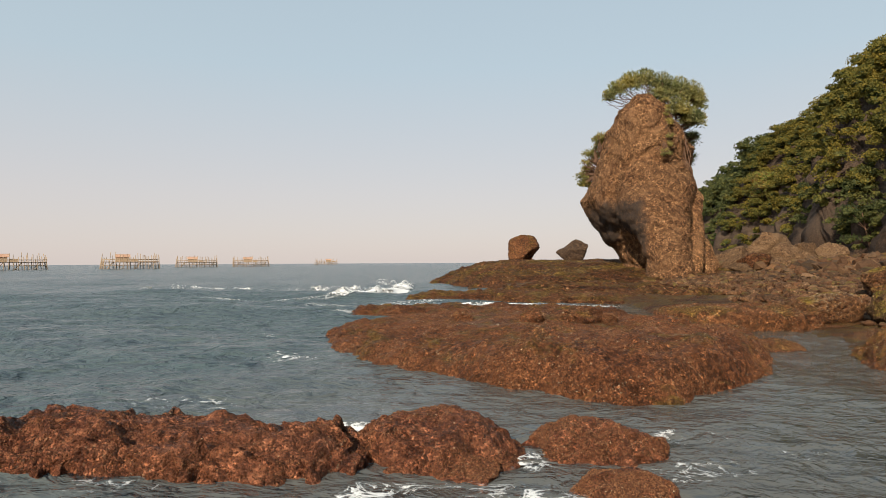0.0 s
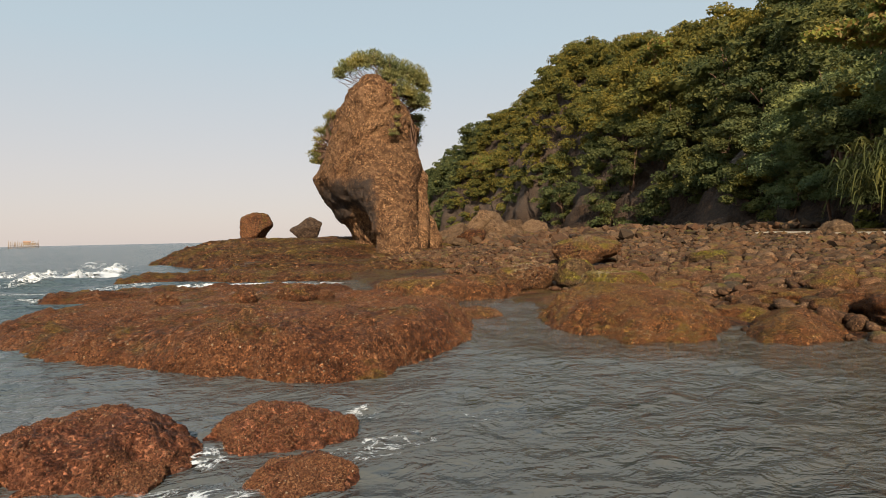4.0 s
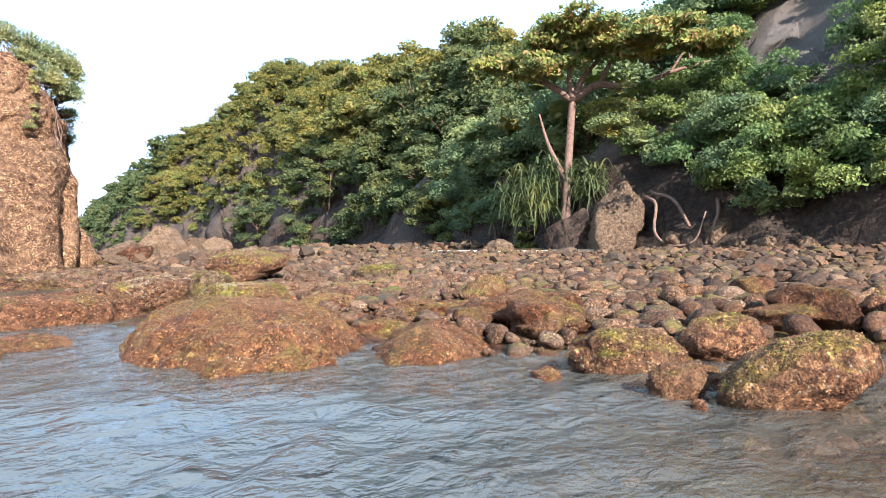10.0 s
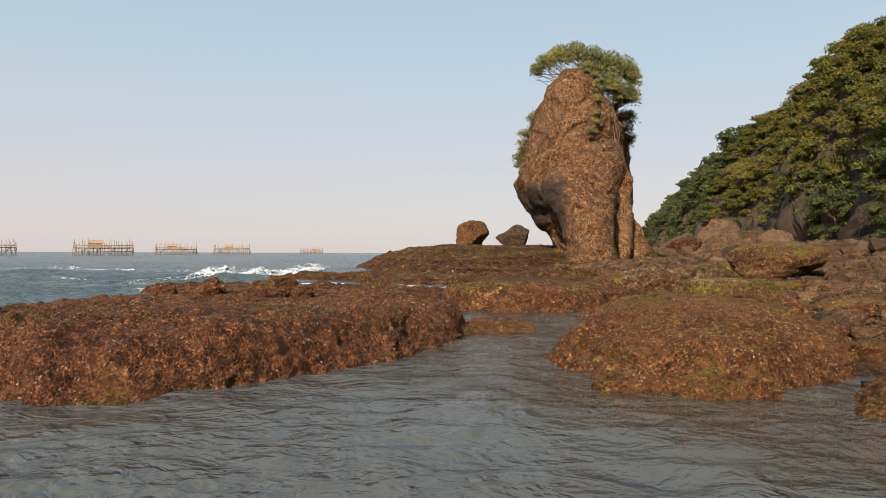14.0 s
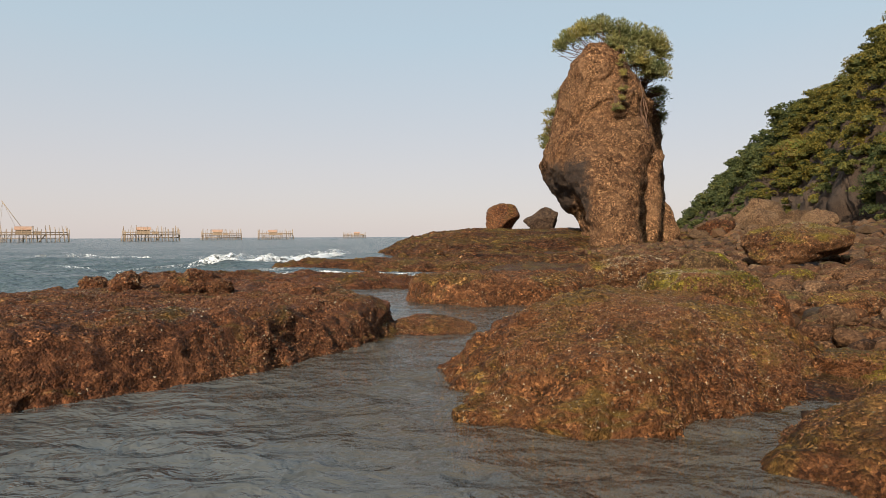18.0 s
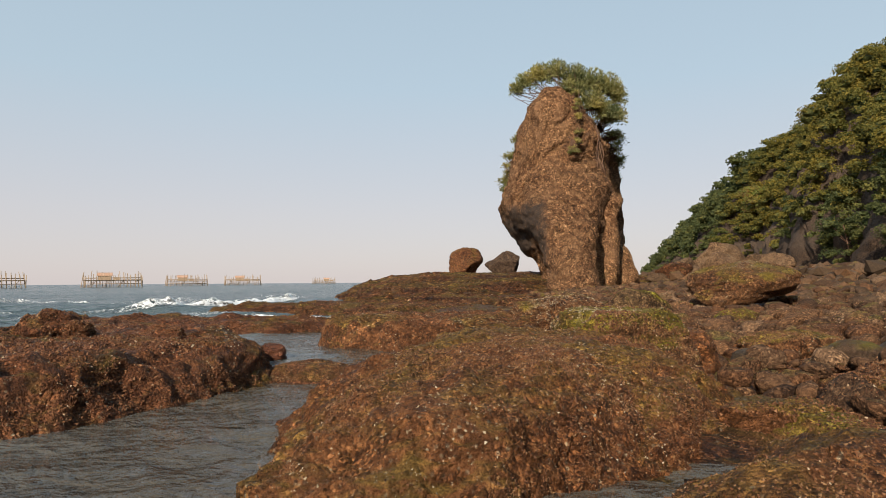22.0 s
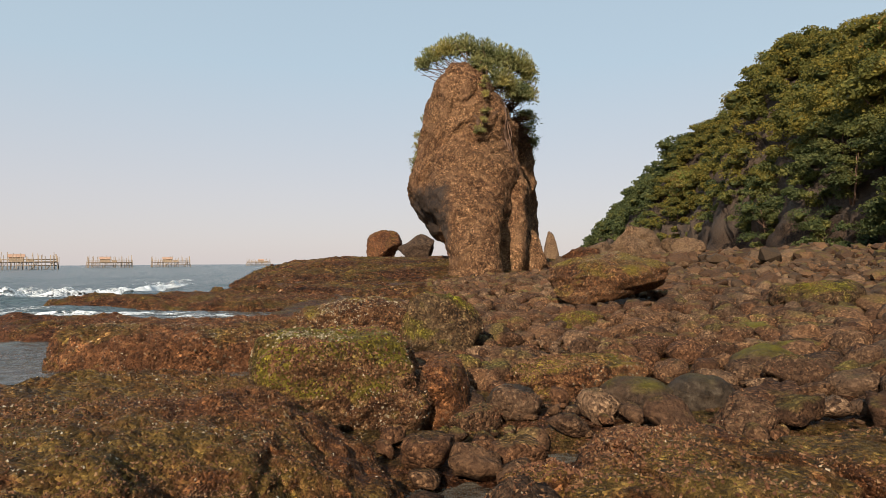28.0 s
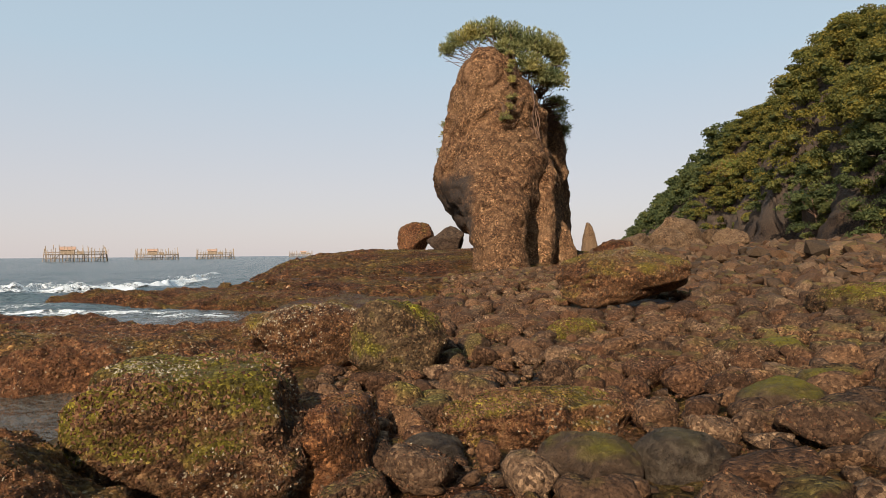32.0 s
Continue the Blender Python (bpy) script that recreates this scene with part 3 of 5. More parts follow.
def rock_mesh(name, size, seed, rough=0.25, n=40, square=2.2, tilt=(0, 0, 0), fine=0.06, planes=0, taper=0.0):
    """A boulder about the origin, its base at z = 0; square above 2 makes it blocky."""
    u = np.linspace(0, math.pi, n // 2 + 1)
    v = np.linspace(0, 2 * math.pi, n + 1)[:-1]
    U, V = np.meshgrid(u, v, indexing="ij")
    d = np.stack([np.sin(U) * np.cos(V), np.sin(U) * np.sin(V), np.cos(U)], -1)
    k = (np.abs(d) ** square).sum(-1) ** (-1 / square)
    p = chipped(d.reshape(-1, 3), seed, planes).reshape(d.shape) if planes else d * k[..., None]
    p = p * (1 + rough * fbm(d + seed * 3.7, 0.9, 3, seed)[..., None]) + fine * wander(p + seed, 0.28, 3, seed + 5)
    p[..., :2] *= 1 - taper * np.clip(0.5 + 0.5 * p[..., 2:], 0, 1)
    p[0], p[-1] = p[0].mean(0), p[-1].mean(0)
    p = p * (np.array(size) / 2)
    m = np.array(Euler([radians(a) for a in tilt]).to_matrix())
    p = p @ m.T
    p[..., 2] -= p[..., 2].min() + 0.12 * size[2]
    return sheet(name, p[::-1], True)


def boulder(name, at, size, seed, mat, label, rough=0.25, n=40, square=2.2, tilt=(0, 0, 0), turn=0, category="boulder", group="", fine=0.06, planes=0, taper=0.0):
    ob = put(name, rock_mesh(name, size, seed, rough, n, square, tilt, fine, planes, taper), mat, label=label, category=category, group=group)
    ob.matrix_world = pose(*at, 0, 0, turn)
    return ob


CRUSTED.append((boulder("block_boulder", (12.22, 15.5, 0.02), (1.6, 1.6, 1.06), 21, BLOCKM, "block-shaped boulder with white shells and green algae", square=5.0, n=120, rough=0.17, turn=14, fine=0.06), 4200, 0.045, "SHELLY"))
CRUSTED.append((boulder("buttress_rock", (13.25, 15.7, 0.0), (0.85, 1.1, 0.72), 121, MOUNDM, "rust-brown rock leaning beside the block-shaped boulder", square=3.0, n=60, rough=0.2, turn=-8, fine=0.05), 900, 0.03, "CRUST"))
CRUSTED.append((boulder("mossy_boulder", (13.6, 19.8, 0.1), (1.25, 1.3, 1.1), 22, MOSS, "boulder with bright green algae on its sloping top", square=2.8, n=70, rough=0.2, tilt=(0, 18, 0)), 1200, 0.035, "SHELLY"))
CRUSTED.append((boulder("shell_boulder", (12.1, 20.9, 0.1), (2.0, 1.6, 1.15), 23, MOSSY, "low boulder crusted with pale shells", n=70, rough=0.2), 2500, 0.045, "SHELLY"))
CRUSTED.append((boulder("slab_boulder", (18.6, 26.9, 0.62), (2.9, 1.9, 1.05), 24, MOSSY, "tilted flat slab of rock with a dark overhang", square=3.2, n=70, rough=0.18, tilt=(14, -5, 0)), 1500, 0.05, "SHELLY"))
CRUSTED.append((boulder("mossy_boulder", (16.6, 22.2, 0.2), (1.0, 0.9, 0.6), 25, MOSS, "green algae-covered boulder among cobbles", n=50), 1200, 0.035, "SHELLY"))
boulder("smooth_boulder", (15.35, 14.95, 0.08), (0.76, 0.66, 0.54), 26, CAP, "smooth dark boulder with a green algae cap", n=60, rough=0.12, fine=0.015)
boulder("smooth_boulder", (16.05, 15.0, 0.1), (0.66, 0.62, 0.52), 27, STONE, "smooth dark boulder among cobbles", n=50, rough=0.12, fine=0.015)
CRUSTED.append((boulder("crusted_slab", (15.0, 12.4, -0.1), (1.9, 1.4, 0.7), 29, MOUNDM, "long crusted rock slab with yellowish algae", square=2.8, n=70, rough=0.25, turn=-25, fine=0.09), 2500, 0.035, "SHELLY"))
CRUSTED.append((boulder("crusted_slab", (16.5, 12.7, -0.1), (1.7, 1.3, 0.6), 30, MOUNDM, "long crusted rock slab with yellowish algae", square=2.8, n=70, rough=0.25, turn=10, fine=0.09), 2200, 0.035, "SHELLY"))
CRUSTED.append((boulder("crusted_slab", (15.2, 16.35, 0.02), (1.7, 0.85, 0.6), 129, MOSSY, "long crusted rock slab with yellowish algae", square=2.6, n=70, rough=0.2, turn=8, fine=0.08), 2400, 0.035, "SHELLY"))
boulder("smooth_boulder", (17.5, 16.4, 0.2), (0.8, 0.7, 0.5), 35, CAP, "smooth dark boulder with a green algae cap", n=60, rough=0.12, fine=0.015, turn=20)
boulder("smooth_boulder", (14.2, 15.6, 0.02), (0.6, 0.5, 0.4), 36, STONE, "smooth dark boulder among cobbles", n=44, rough=0.15, fine=0.02)
boulder("smooth_boulder", (18.3, 17.2, 0.25), (0.6, 0.5, 0.4), 37, CAP, "smooth dark boulder among cobbles", n=44, rough=0.15, fine=0.02)
boulder("smooth_boulder", (18.9, 19.4, 0.3), (0.75, 0.6, 0.45), 38, CAP, "smooth dark boulder with a green algae cap", n=44, rough=0.15, fine=0.02)
CRUSTED.append((boulder("mossy_boulder", (22, 22.5, 0.5), (1.8, 1.5, 0.8), 28, MOSS, "mossy boulder among grey cobbles", n=50), 1200, 0.035, "SHELLY"))
CRUSTED.append((reef("shore_ledge", [(16.6, 3.9), (16.2, 2.6), (16.4, 0.6), (17.4, -1.2), (19.4, -1.6), (21.2, 0), (21.4, 2.4), (20, 4.2), (18, 4.6)], 0.62, MOSS, "low shore ledge with green algae on top and a red-brown side", edge=0.3, seed=15, rings=50, step=0.09, rough=0.16), 3500, 0.05, "CRUST"))
# Boulders in the inlet
CRUSTED.append((boulder("reef_boulder", (11.75, 3.78, -0.15), (1.5, 0.95, 0.78), 31, MOSSY, "shell-crusted boulder with yellow algae in shallow water", n=70, rough=0.12, tilt=(0, -22, 0), turn=-58), 1500, 0.03, "SHELLY"))
CRUSTED.append((boulder("reef_boulder", (11.4, 4.85, -0.12), (0.62, 0.55, 0.5), 32, MOSSY, "small shell-crusted boulder in shallow water", n=44), 1500, 0.03, "SHELLY"))
CRUSTED.append((boulder("reef_boulder", (12.4, 5.95, -0.15), (1.6, 0.85, 0.72), 33, MOSSY, "long shell-crusted boulder in shallow water", n=60, turn=-50), 1500, 0.03, "SHELLY"))
CRUSTED.append((boulder("reef_boulder", (14.4, 5.5, -0.1), (1.2, 1.0, 0.75), 34, MOSSY, "dark boulder at the water's edge", n=44), 1500, 0.03, "SHELLY"))
for k, (x, y, z, q) in enumerate(((3.5, 15.7, 0.5, 0.75), (3.0, 15.9, 0.5, 0.5), (2.1, 15.8, 0.45, 0.55), (4.0, 15.6, 0.5, 0.4), (0.4, 17.5, 0.35, 0.5), (5.6, 15.2, 0.5, 0.35))):
    CRUSTED.append((boulder("reef_lump", (x, y, z), (q, q * 0.9, q * 0.75), 130 + k, REEF, "crusty lump of rock on the reef platform", n=36, rough=0.4, fine=0.12, group="lumps on the reef"), 500, 0.05, "SHELLY"))
rk = np.random.default_rng(71)
for k in range(22):
    x, y = rk.uniform(12.6, 20), rk.uniform(3.5, 13)
    if x < 13.4 and y < 8.5 or inside(SHORE, np.array(x), np.array(y)) < -0.4:
        continue
    q = rk.uniform(0.5, 1.25)
    CRUSTED.append((boulder("shore_boulder", (x, y, float(ground_height(np.array(x), np.array(y))) - 0.1), (q * 1.2, q, q * 0.62), 150 + k, MOUNDM if k % 3 else MOSSY, "rough brown boulder crusted with shells on the shore", n=44, rough=0.15, fine=0.08, planes=10, turn=57 * k, group="boulders on the shore"), 900, 0.035, "CRUST"))
for k, (x, y, z, a, c, h) in enumerate(((12.35, 5.0, -0.1, 0.8, 0.5, 0.3), (11.25, 6.45, -0.08, 0.45, 0.35, 0.24), (11.0, 4.42, -0.06, 0.18, 0.14, 0.14), (9.4, 2.1, -0.1, 0.5, 0.4, 0.2), (6.45, 17.5, -0.05, 0.62, 0.5, 0.33), (7.45, 16.4, -0.08, 0.5, 0.35, 0.2))):
    CRUSTED.append((boulder("reef_stone", (x, y, z), (a, c, h), 230 + k, NEAR if k > 3 else MOUNDM, "small crusted rock standing out of shallow water", n=34, rough=0.25, fine=0.08, turn=40 * k, group="small rocks in the water"), 350, 0.03, "CRUST"))
# Far boulders and rocks round the stack
boulder("far_boulder", (9.6, 98, 1.9), (4.4, 3.4, 3.7), 41, SHELF, "brown slanted boulder on the flat rock shelf", n=60, rough=0.1, fine=0.04, planes=10)
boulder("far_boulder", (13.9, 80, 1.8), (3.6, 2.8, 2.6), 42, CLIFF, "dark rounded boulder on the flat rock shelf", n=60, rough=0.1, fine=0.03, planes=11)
boulder("pinnacle_rock", (41, 140, -0.3), (3.6, 3.6, 8.8), 43, PALE, "slender pale rock pinnacle beyond the sea stack", square=2.4, n=40, taper=0.55)
rq = np.random.default_rng(48)
for k, (x, y, q) in enumerate(((27.2, 64, 2.2), (29.8, 66, 1.7), (31.2, 65, 1.3), (33, 68, 2.7), (35.6, 69, 1.8), (37, 67, 1.2), (39.5, 71, 2.4), (30.5, 62, 1.0), (34.4, 64.5, 1.2), (37.5, 63, 0.9), (28.6, 61, 0.9), (24.6, 57.5, 1.1))):
    boulder("far_boulder", (x, y, float(ground_height(np.array(x), np.array(y))) - 0.1), (q * 1.25, q, q * 0.8), 440 + k, PALE, "rough tan rock at the foot of the sea stack", n=46, rough=0.15, fine=0.06, planes=9, turn=47 * k, group="rocks by the sea stack")
for k, (x, y, a, c, h) in enumerate(((34.4, 83, 4.6, 4.0, 2.9), (38.6, 84, 6.0, 4.2, 3.6), (43.0, 84.5, 4.6, 4.0, 3.0))):
    boulder("tan_outcrop", (x, y, float(ground_height(np.array(x), np.array(y))) - 0.3), (a, c, h), 470 + k, PALE, "low tan outcrop of rough rock on the beach", n=70, rough=0.14, fine=0.05, planes=11, turn=30 * k, category="rock", group="tan outcrops")
boulder("far_boulder", (26, 58, 0.7), (2.6, 2.4, 1.9), 46, SHELF, "brown rock at the foot of the sea stack", n=40)


# ---- sea stack ----
def loft(name, levels, seed, rough, n=140, m=150):
    lv = np.array(levels, float)
    z = np.linspace(lv[0, 0], lv[-1, 0], m)
    cx, cy, rx, ry = (np.interp(z, lv[:, 0], lv[:, k]) for k in (1, 2, 3, 4))
    kern = np.hanning(13) / np.hanning(13).sum()
    soft = [np.convolve(np.pad(a, 6, "edge"), kern, "valid") for a in (cx, cy, rx, ry)]
    cx, cy, rx, ry = soft
    th = np.linspace(0, 2 * math.pi, n + 1)[:-1]
    c, s = np.cos(th), np.sin(th)
    k = (np.abs(c) ** 2.6 + np.abs(s) ** 2.6) ** (-1 / 2.6)
    v = np.stack([cx[:, None] + rx[:, None] * (c * k), cy[:, None] + ry[:, None] * (s * k), z[:, None] + 0 * th], -1)
    v = v + rough * wander(v, 3.2, 5, seed, 0.55) + 0.3 * rough * wander(v, 0.9, 4, seed + 9, 0.6)
    tip = np.repeat(v[-1:].mean(1, keepdims=True), n, 1) + [0, 0, 0.25]
    return sheet(name, np.concatenate([v, tip]), True)


stack = new("sea_stack")
stack.location = (0, 0, 0)
tagged(stack, "tall leaning brown sea stack with bushes on its crown", "sea stack")
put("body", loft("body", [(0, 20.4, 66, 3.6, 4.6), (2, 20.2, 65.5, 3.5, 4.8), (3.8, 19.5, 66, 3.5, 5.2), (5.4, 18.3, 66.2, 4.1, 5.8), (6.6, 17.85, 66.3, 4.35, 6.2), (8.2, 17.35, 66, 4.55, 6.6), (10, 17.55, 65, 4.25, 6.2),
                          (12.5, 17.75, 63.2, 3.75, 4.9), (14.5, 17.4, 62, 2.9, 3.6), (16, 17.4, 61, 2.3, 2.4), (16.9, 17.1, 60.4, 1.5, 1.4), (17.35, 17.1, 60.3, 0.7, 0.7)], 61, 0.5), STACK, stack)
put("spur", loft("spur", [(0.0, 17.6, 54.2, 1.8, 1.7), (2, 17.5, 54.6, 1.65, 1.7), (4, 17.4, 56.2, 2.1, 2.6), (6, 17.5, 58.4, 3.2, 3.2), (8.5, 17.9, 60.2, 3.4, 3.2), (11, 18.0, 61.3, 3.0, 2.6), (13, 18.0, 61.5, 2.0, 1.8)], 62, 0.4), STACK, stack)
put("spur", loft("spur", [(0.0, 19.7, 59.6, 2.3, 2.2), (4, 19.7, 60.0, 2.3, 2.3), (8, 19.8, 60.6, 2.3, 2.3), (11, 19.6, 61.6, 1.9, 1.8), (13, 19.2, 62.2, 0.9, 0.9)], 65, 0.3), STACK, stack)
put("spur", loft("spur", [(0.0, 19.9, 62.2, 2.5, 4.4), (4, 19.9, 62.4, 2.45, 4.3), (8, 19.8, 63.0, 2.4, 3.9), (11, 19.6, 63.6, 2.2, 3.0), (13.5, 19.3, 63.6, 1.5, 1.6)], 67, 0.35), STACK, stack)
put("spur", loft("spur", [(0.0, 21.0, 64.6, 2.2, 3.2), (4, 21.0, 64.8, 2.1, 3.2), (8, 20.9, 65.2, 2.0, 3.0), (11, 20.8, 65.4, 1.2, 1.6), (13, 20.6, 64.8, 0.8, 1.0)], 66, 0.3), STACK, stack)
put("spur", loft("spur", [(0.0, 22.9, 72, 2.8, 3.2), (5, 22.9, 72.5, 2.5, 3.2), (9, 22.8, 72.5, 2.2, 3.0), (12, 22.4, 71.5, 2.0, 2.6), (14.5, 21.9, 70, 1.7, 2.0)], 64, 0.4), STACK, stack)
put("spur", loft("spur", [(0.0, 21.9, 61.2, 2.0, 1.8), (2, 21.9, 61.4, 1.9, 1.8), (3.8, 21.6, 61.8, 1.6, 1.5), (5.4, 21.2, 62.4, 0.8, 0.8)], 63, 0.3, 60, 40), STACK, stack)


# ---- leaves ----
def leaves_mesh(name, lobes, count, leaf, seed, droop=0.2, long=1.6, shell=0.72, radial=0.5):
    """Many small leaves on the shells of some lobes (x, y, z, rx, ry, rz)."""
    rng = np.random.default_rng(seed)
    lobes = np.array(lobes, float)
    area = lobes[:, 3] * lobes[:, 4] + lobes[:, 3] * lobes[:, 5]
    pick = rng.choice(len(lobes), count, p=area / area.sum())
    d = rng.normal(size=(count, 3))
    d /= np.linalg.norm(d, axis=1, keepdims=True)
    d[:, 2] = np.where(d[:, 2] < -0.35, -d[:, 2], d[:, 2])
    c = lobes[pick, :3] + d * lobes[pick, 3:] * (shell + (1.08 - shell) * rng.random((count, 1)))
    a = rng.normal(size=(count, 3)) + radial * d
    a[:, 2] -= droop
    a /= np.linalg.norm(a, axis=1, keepdims=True)
    nrm = d + 0.42 * rng.normal(size=(count, 3)) + [0, 0, 0.5]
    bb = np.cross(nrm, a)
    bb /= np.linalg.norm(bb, axis=1, keepdims=True) + 1e-9
    s = leaf * (0.55 + 0.9 * rng.random((count, 1)))
    bend = np.cross(a, bb) * s * 0.25
    v = np.stack([c - a * s * long / 2, c + bb * s / 2 + bend, c + a * s * long / 2, c - bb * s / 2 + bend], 1).reshape(-1, 3)
    me = bpy.data.meshes.new(name)
    fill(me, v, np.arange(count * 4).reshape(-1, 4), False)
    return me


def limb(bm, points, radii, sides=7, curl=0):
    """A tapered branch through the points, added to bm; curl rounds its bends with that many steps."""
    pts = [Vector(p) for p in points]
    if curl:
        ends = [2 * pts[0] - pts[1]] + pts + [2 * pts[-1] - pts[-2]]
        steps = [(k, j / curl) for k in range(len(pts) - 1) for j in range(curl)] + [(len(pts) - 2, 1.0)]
        pts = [0.5 * (2 * ends[k + 1] + (ends[k + 2] - ends[k]) * u + (2 * ends[k] - 5 * ends[k + 1] + 4 * ends[k + 2] - ends[k + 3]) * u * u
                      + (3 * ends[k + 1] - ends[k] - 3 * ends[k + 2] + ends[k + 3]) * u**3) for k, u in steps]
        radii = [radii[k] + (radii[k + 1] - radii[k]) * u for k, u in steps]
    rings = []
    for k, p in enumerate(pts):
        ax = (pts[min(k + 1, len(pts) - 1)] - pts[max(k - 1, 0)]).normalized()
        q = ax.to_track_quat("Z", "Y")
        rings.append([bm.verts.new(p + q @ Vector((radii[k] * math.cos(6.2832 * j / sides), radii[k] * math.sin(6.2832 * j / sides), 0))) for j in range(sides)])
    for r0, r1 in zip(rings, rings[1:]):
        for j in range(sides):
            f = bm.faces.new((r0[j], r0[(j + 1) % sides], r1[(j + 1) % sides], r1[j]))
            f.smooth = True
    bm.faces.new(rings[0][::-1])
    bm.faces.new(rings[-1])


# ---- hillside ----
FOOT = [(-120, 44), (-40, 42), (5, 40), (25, 41), (40, 49), (60, 61), (80, 70), (105, 78), (130, 84), (160, 90), (188, 95), (205, 100), (230, 108), (260, 113),
        (300, 117), (350, 121), (420, 130), (500, 141), (560, 148), (600, 162), (640, 200)]
RIDGE = [(-120, 38), (0, 34), (18, 32), (32, 24), (45, 24), (60, 28), (80, 34), (100, 38), (130, 41), (158, 45), (172, 49), (190, 55), (208, 57), (230, 55), (265, 54), (300, 50), (340, 46), (400, 40), (450, 30), (500, 18), (540, 8), (570, 3), (600, 1), (640, 0)]


def foot_x(y):
    return np.interp(y, [f[0] for f in FOOT], [f[1] for f in FOOT])


def hill_height(x, y):
    away = np.clip((y - 60) / 90, 0, 1)
    d = x - foot_x(y) + (2.0 * np.sin(y * 0.11) + 1.5 * np.sin(y * 0.29 + 1)) * np.clip(np.abs(y - 22) / 30, 0, 1) + 2.5 * away * np.sin(y * 0.043 + 0.6)
    top = np.interp(y, [r[0] for r in RIDGE], [r[1] for r in RIDGE])
    low = np.minimum(4.5 + 3.5 * away * np.clip((222 - y) / 14, 0, 1), top * 0.4)
    cliff = low * np.clip(d / (2.5 + 2.0 * away), 0, 1) ** 0.7
    rise = (top - low) * np.sin(np.clip((d - 2.0) / (40 - 11 * away), 0, 1) * math.pi / 2)
    return 1.6 + np.where(d > 0, cliff + rise, 0.4 * np.clip(d, -8, 0))


hy = np.r_[np.arange(-110, 130, 0.8), np.arange(130, 300, 1.6), np.arange(300, 645, 3)]
hd = np.r_[np.arange(-4, 10, 0.45), np.arange(10, 60, 1.5), np.linspace(60, 330, 14)]
D, Y = np.meshgrid(hd, hy)
X = foot_x(Y) + D
Z = hill_height(X, Y)
P = np.stack([X, Y, Z], -1)
P = P + 0.3 * wander(P, 1.7, 4, 95, 0.6) + wander(P, 5, 6, 91, 0.62) * (0.8 + 0.9 * np.clip((Y - 60) / 90, 0, 1))[..., None] * np.clip((D + 4) / 5, 0, 1)[..., None]
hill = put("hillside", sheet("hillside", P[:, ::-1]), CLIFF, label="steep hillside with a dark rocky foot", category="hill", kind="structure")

rng = np.random.default_rng(5)


def canopy_mass(lobes, seed, size=0.6):
    """The shaded inner foliage of the crowns: one crooked lump for each lobe."""
    bm = bmesh.new()
    bmesh.ops.create_icosphere(bm, subdivisions=2, radius=1)
    v = np.array([p.co for p in bm.verts])
    f = np.array([[q.index for q in fc.verts] for fc in bm.faces])
    bm.free()
    r = np.random.default_rng(seed)
    lb = np.array(lobes)
    vs = lb[:, None, :3] + v[None] * lb[:, None, 3:] * (size + 0.09 * r.normal(size=(len(lb), len(v), 1)))
    me = bpy.data.meshes.new("inner_foliage")
    fill(me, vs.reshape(-1, 3), (f[None] + len(v) * np.arange(len(lb))[:, None, None]).reshape(-1, 3), False)
    return me


def make_tree(name, h, spread, count, leaf, seed, mat, low=0.3, lobes_n=12):
    r0 = np.random.default_rng(seed)
    t = new(name)
    bm = bmesh.new()
    lean = r0.normal(size=2) * 0.3
    limb(bm, [(0, 0, -1.2), (lean[0] * 0.4, lean[1] * 0.4, h * 0.35), (lean[0], lean[1], h * 0.8)], (0.15, 0.11, 0.05), 6)
    lobes = []
    for j in range(lobes_n):
        a, r = r0.random() * 6.28, spread * math.sqrt(r0.random())
        z = h * (low + (1.0 - low) * r0.random()) - 0.3 * r
        s = spread * (0.30 + 0.34 * r0.random())
        lobes.append((lean[0] + r * math.cos(a), lean[1] + r * math.sin(a), z, s * 1.1, s * 1.1, s * 0.72))
        if j < 5:
            limb(bm, [(lean[0] * 0.5, lean[1] * 0.5, h * 0.4), (lobes[-1][0] * 0.6, lobes[-1][1] * 0.6, z * 0.85), lobes[-1][:3]], (0.06, 0.04, 0.02), 5)
    part("trunk", bm, BARK, t)
    put("crown", leaves_mesh("crown", lobes, count, leaf, seed + 1, shell=0.62), mat, t)
    put("inner_foliage", canopy_mass(lobes, seed + 2, 0.46), mat, t, "shaded inner leaves")
    return t, lobes


TREES, FORMS = [], []
for k in range(12):
    q = k % 8
    t, lobes = make_tree("tree", 4.2 + 0.45 * q, 1.9 + 0.12 * q, 2200 if k < 8 else 3200, 0.19 if k < 8 else 0.14, 300 + 10 * k, LEAF if k < 8 else SLOPELEAF, 0.28)
    tagged(t, "green broad-leaved tree on the wooded hillside", "tree", "trees on the hill")
    TREES.append(t)
    FORMS.append(lobes)
spots = []
for y in np.r_[np.arange(-30, 62, 2.9), np.arange(62, 300, 4.4), np.arange(300, 590, 6.0)]:
    gap = 2.9 if y < 62 else (4.3 if y < 300 else 6.0)
    for d in np.arange(1.6 if y < 62 or y > 215 else 3.4, 42, gap):
        yy, dd = y + rng.uniform(-0.48, 0.48) * gap, d + rng.uniform(-0.48, 0.48) * gap
        if dd > 34 and yy < 40:
            continue
        spots.append((dd + 0.25 * abs(yy - 25), float(foot_x(yy)) + dd, yy))
spots.sort()
used = 0
far_lobes, core_lobes = [], []
